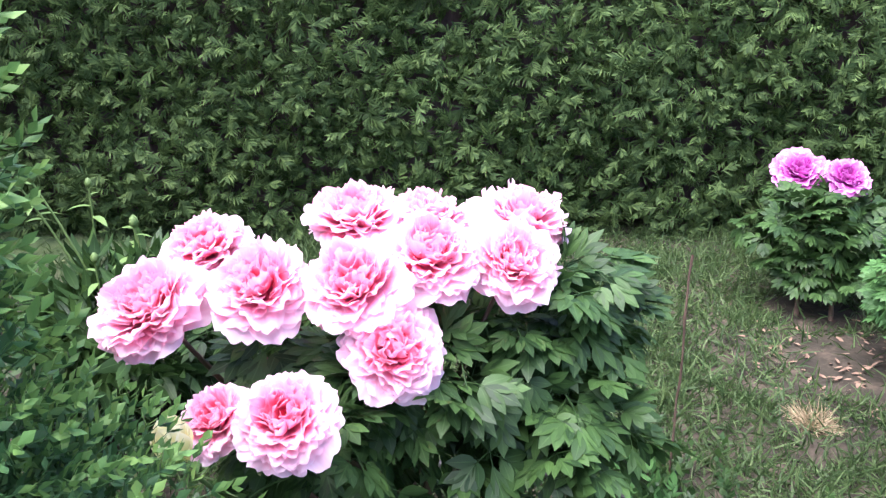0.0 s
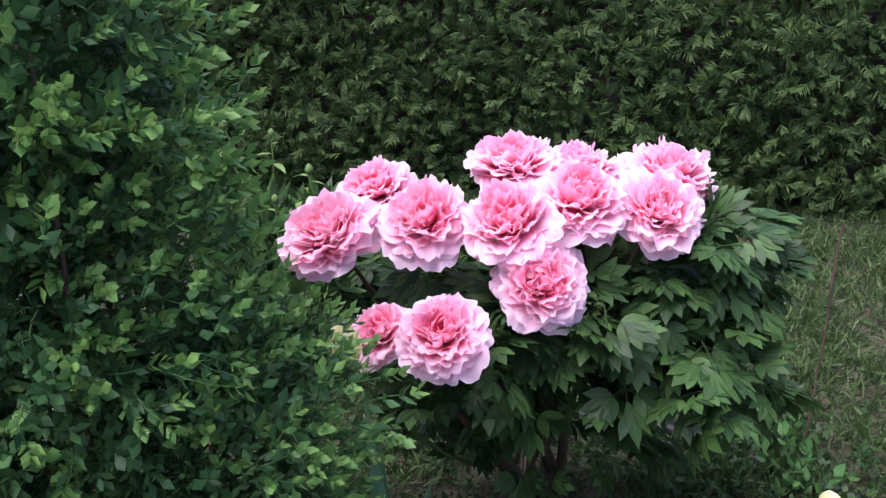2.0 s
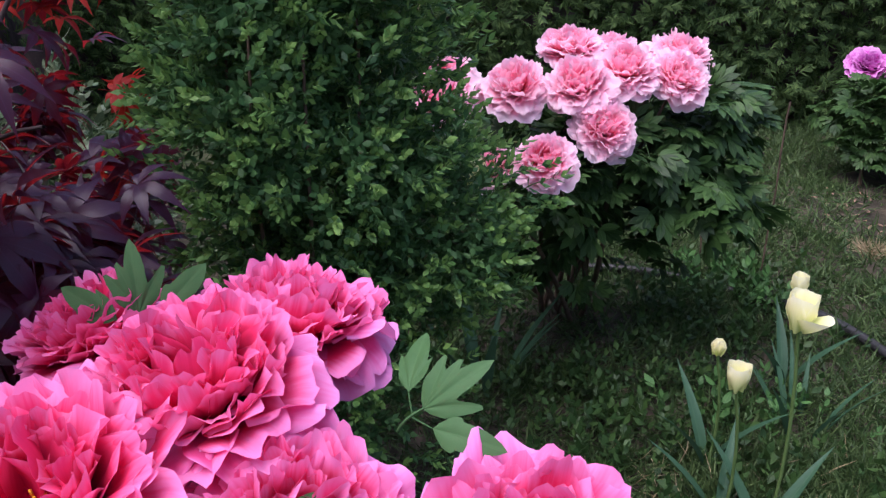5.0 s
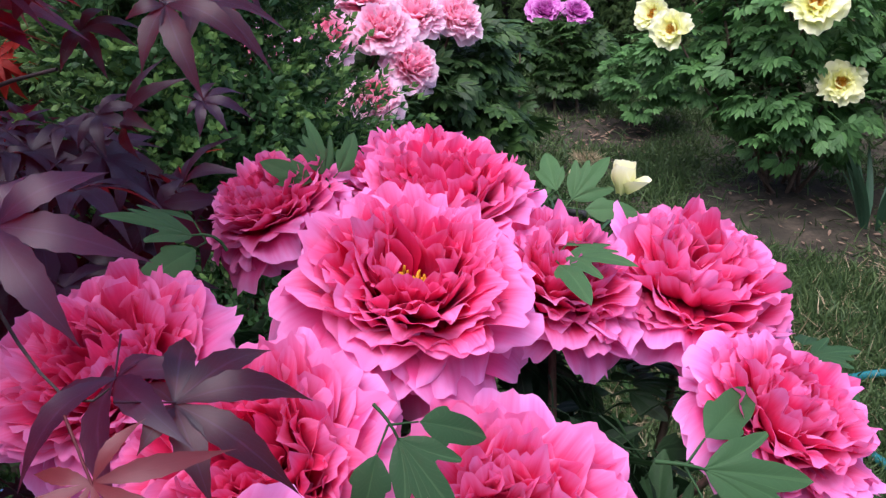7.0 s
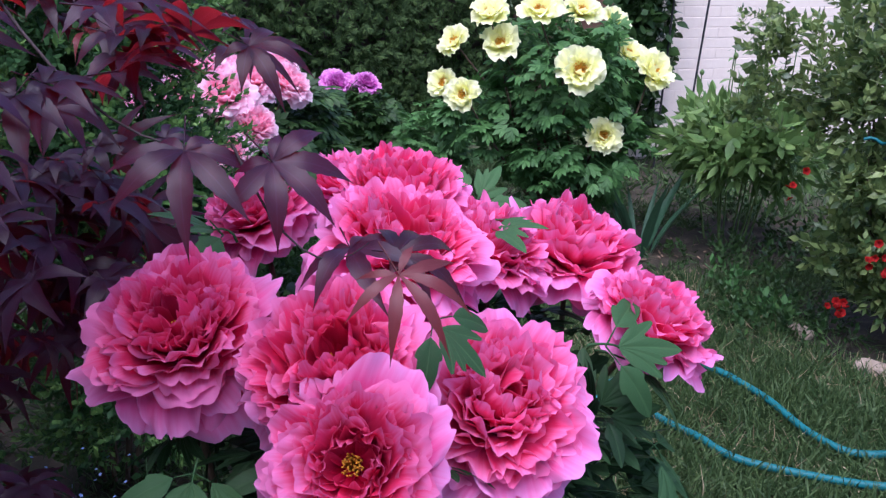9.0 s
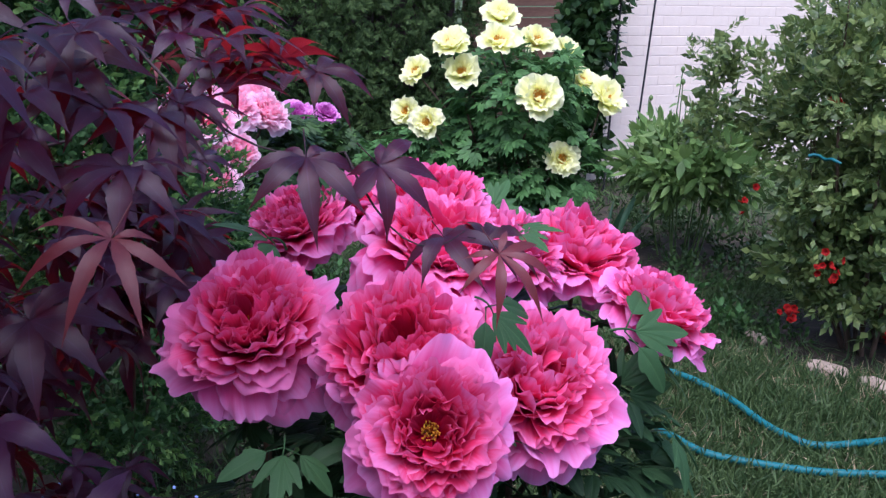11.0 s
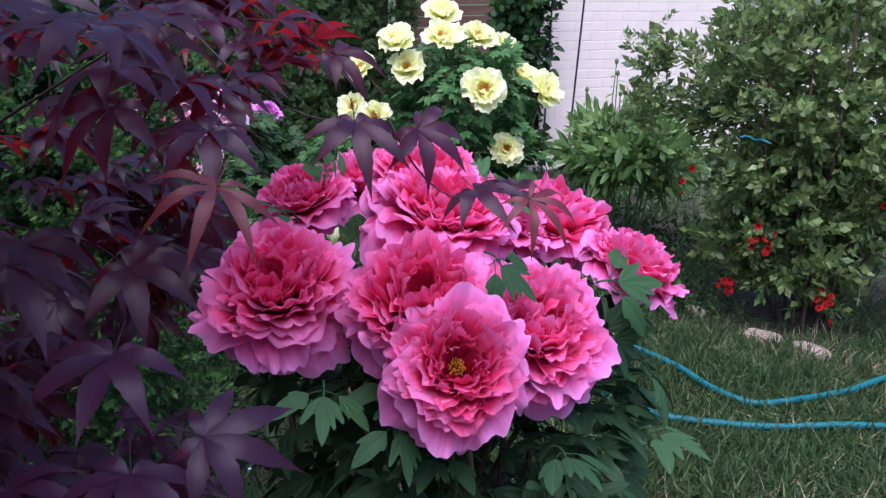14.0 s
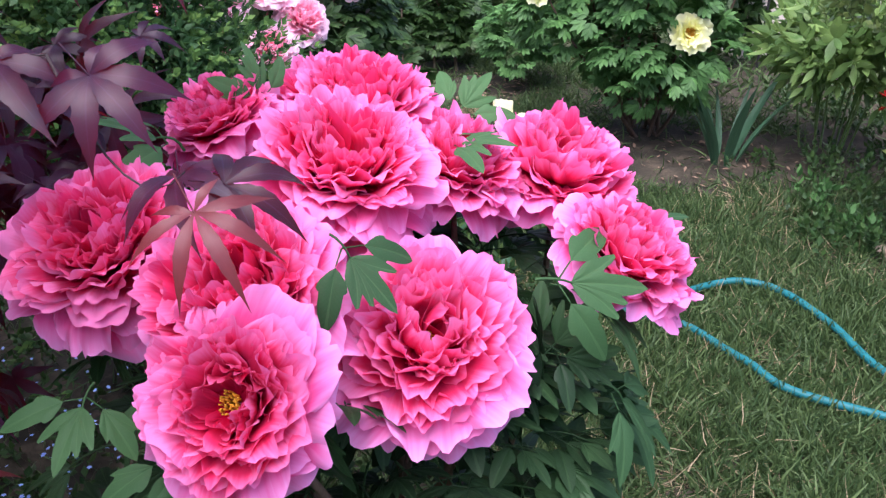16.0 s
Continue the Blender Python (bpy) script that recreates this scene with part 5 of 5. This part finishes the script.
stake(0.44, 2.3, 0.22, 0.0035, "short dark twig standing in the grass")
P_ = [(x, y, 0.02 + 0.008 * math.sin(9 * x)) for x, y in smooth_path([(-0.1, 2.30), (0.15, 2.26), (0.4, 2.2), (0.6, 2.07), (0.79, 1.93), (0.92, 1.67), (0.96, 1.43), (0.94, 1.22), (0.85, 0.95), (0.68, 0.7), (0.5, 0.5)])]
solo("bed_edging", make_mesh("bed_edging", tube(P_, 0.018, 8), M_BLACK), "black plastic edging strip along the flower bed", "edging")
c = 420
a = rng.uniform(0, 6.28, c)
way = np.stack([np.cos(a), np.sin(a), rng.uniform(0.1, 0.9, c)], 1)
Q = np.stack([rng.normal(1.22, 0.018, c), rng.normal(2.54, 0.018, c), np.full(c, 0.0)], 1)
solo("straw_tuft", make_mesh("straw_tuft", scatter(blade(0.1, 0.004, 3, 0.3, 0.4, 0.3), poses(Q, way, sphere_ways(c), rng.uniform(0.5, 1.0, c))), M_STRAW), "dry straw-coloured tuft of dead grass", "dry grass", "stuff")
M_CHIP = plain("wood chip", [(0.09, 0.055, 0.035), (0.26, 0.18, 0.12)], 30, 0.9, 0.3)
c = 320
Q = np.concatenate([np.stack([rng.normal(x, r_, c // 2), rng.normal(y, r_, c // 2), np.full(c // 2, 0.012)], 1) for x, y, r_ in ((1.55, 2.95, 0.2), (1.80, 1.45, 0.3))])
Q[:, 2] += [ground_z(q[0], q[1]) for q in Q]
solo("wood_mulch", make_mesh("wood_mulch", scatter(blade(0.035, 0.012, 2, 0.1, 0.1, 0.4, 0.6, 0, 0.5), poses(Q, rng.normal(0, 1, Q.shape) * [1, 1, 0.2], rng.normal(0, 0.3, Q.shape) + [0, 0, 1], rng.uniform(0.4, 1.3, len(Q)))), M_CHIP), "brown bark chips and dead leaves on bare soil", "mulch", "stuff")

# ---- opening bud and small buds on the pink peony ----
pink_bush = next(o for o in scene.objects if o.get("label", "").startswith("tree peony with clustered pale pink"))
for k_ in range(7):
    part("bud_petal", tulip_mesh[k_ % 2], pink_bush, Matrix.Translation((-0.437, 1.25, 0.716)) @ pose(0, 0, 0, 6, -4, 0) @ rot_z(51 * k_) @ Matrix.Translation((0, 0.010, 0)) @ Matrix.Scale(1.15, 4), "cream petal of an opening bud")
part("stem", make_mesh("stem", tube(bend((-0.22, 1.85, 0.1), (-0.437, 1.25, 0.72), -0.06, 8), np.linspace(0.006, 0.004, 8)), M_STEM), pink_bush)

# ---- small blue flowers ----
def blue(nt):
    return node(nt, "ShaderNodeBsdfPrincipled", {"Base Color": (0.30, 0.45, 0.85, 1), "Roughness": 0.6}).outputs[0]


M_BLUE = material("forget me not petal", blue)
c = 160
Q = np.stack([rng.normal(-1.15, 0.16, c), rng.normal(0.35, 0.25, c), rng.uniform(0.10, 0.24, c)], 1)
fl = merge([moved(blade(0.005, 0.005, 2, 0.1, 0.1, 0.6, 0.6), rot_z(72 * k_)) for k_ in range(5)])
solo("forget_me_nots", make_mesh("forget_me_nots", scatter(fl, poses(Q, rng.normal(0, 1, Q.shape) * [1, 1, 0.3], rng.normal(0, 0.4, Q.shape) + [0, 0, 1], rng.uniform(0.8, 1.3, c))), M_BLUE), "tiny pale blue flowers among weeds under the maple", "flowers", "stuff")

# ---- white window in the house wall ----
M_WHITE = plain("white painted trim", [(0.80, 0.80, 0.80), (0.86, 0.86, 0.86)], 8, 0.4, 0.05)
win = thing("window_1", tuple((wm @ Vector((2.75, 0, 1.35)))[:3]), "white framed window in the house wall", "window", "", "structure")
part("window_frame", bm_mesh("window_frame", box_geo(1.0, 0.10, 0.07), M_WHITE), win, wm @ Matrix.Translation((2.75, -0.01, 1.36)))
part("window_frame", bm_mesh("window_frame", box_geo(1.0, 0.10, 0.07), M_WHITE), win, wm @ Matrix.Translation((2.75, -0.01, 2.33)))
for x in (2.28, 3.22):
    part("window_frame", bm_mesh("window_frame", box_geo(0.07, 0.10, 0.90), M_WHITE), win, wm @ Matrix.Translation((x, -0.01, 1.845)))
part("blind", bm_mesh("blind", box_geo(0.87, 0.02, 0.90), M_WHITE), win, wm @ Matrix.Translation((2.75, -0.005, 1.845)), "closed white blind")
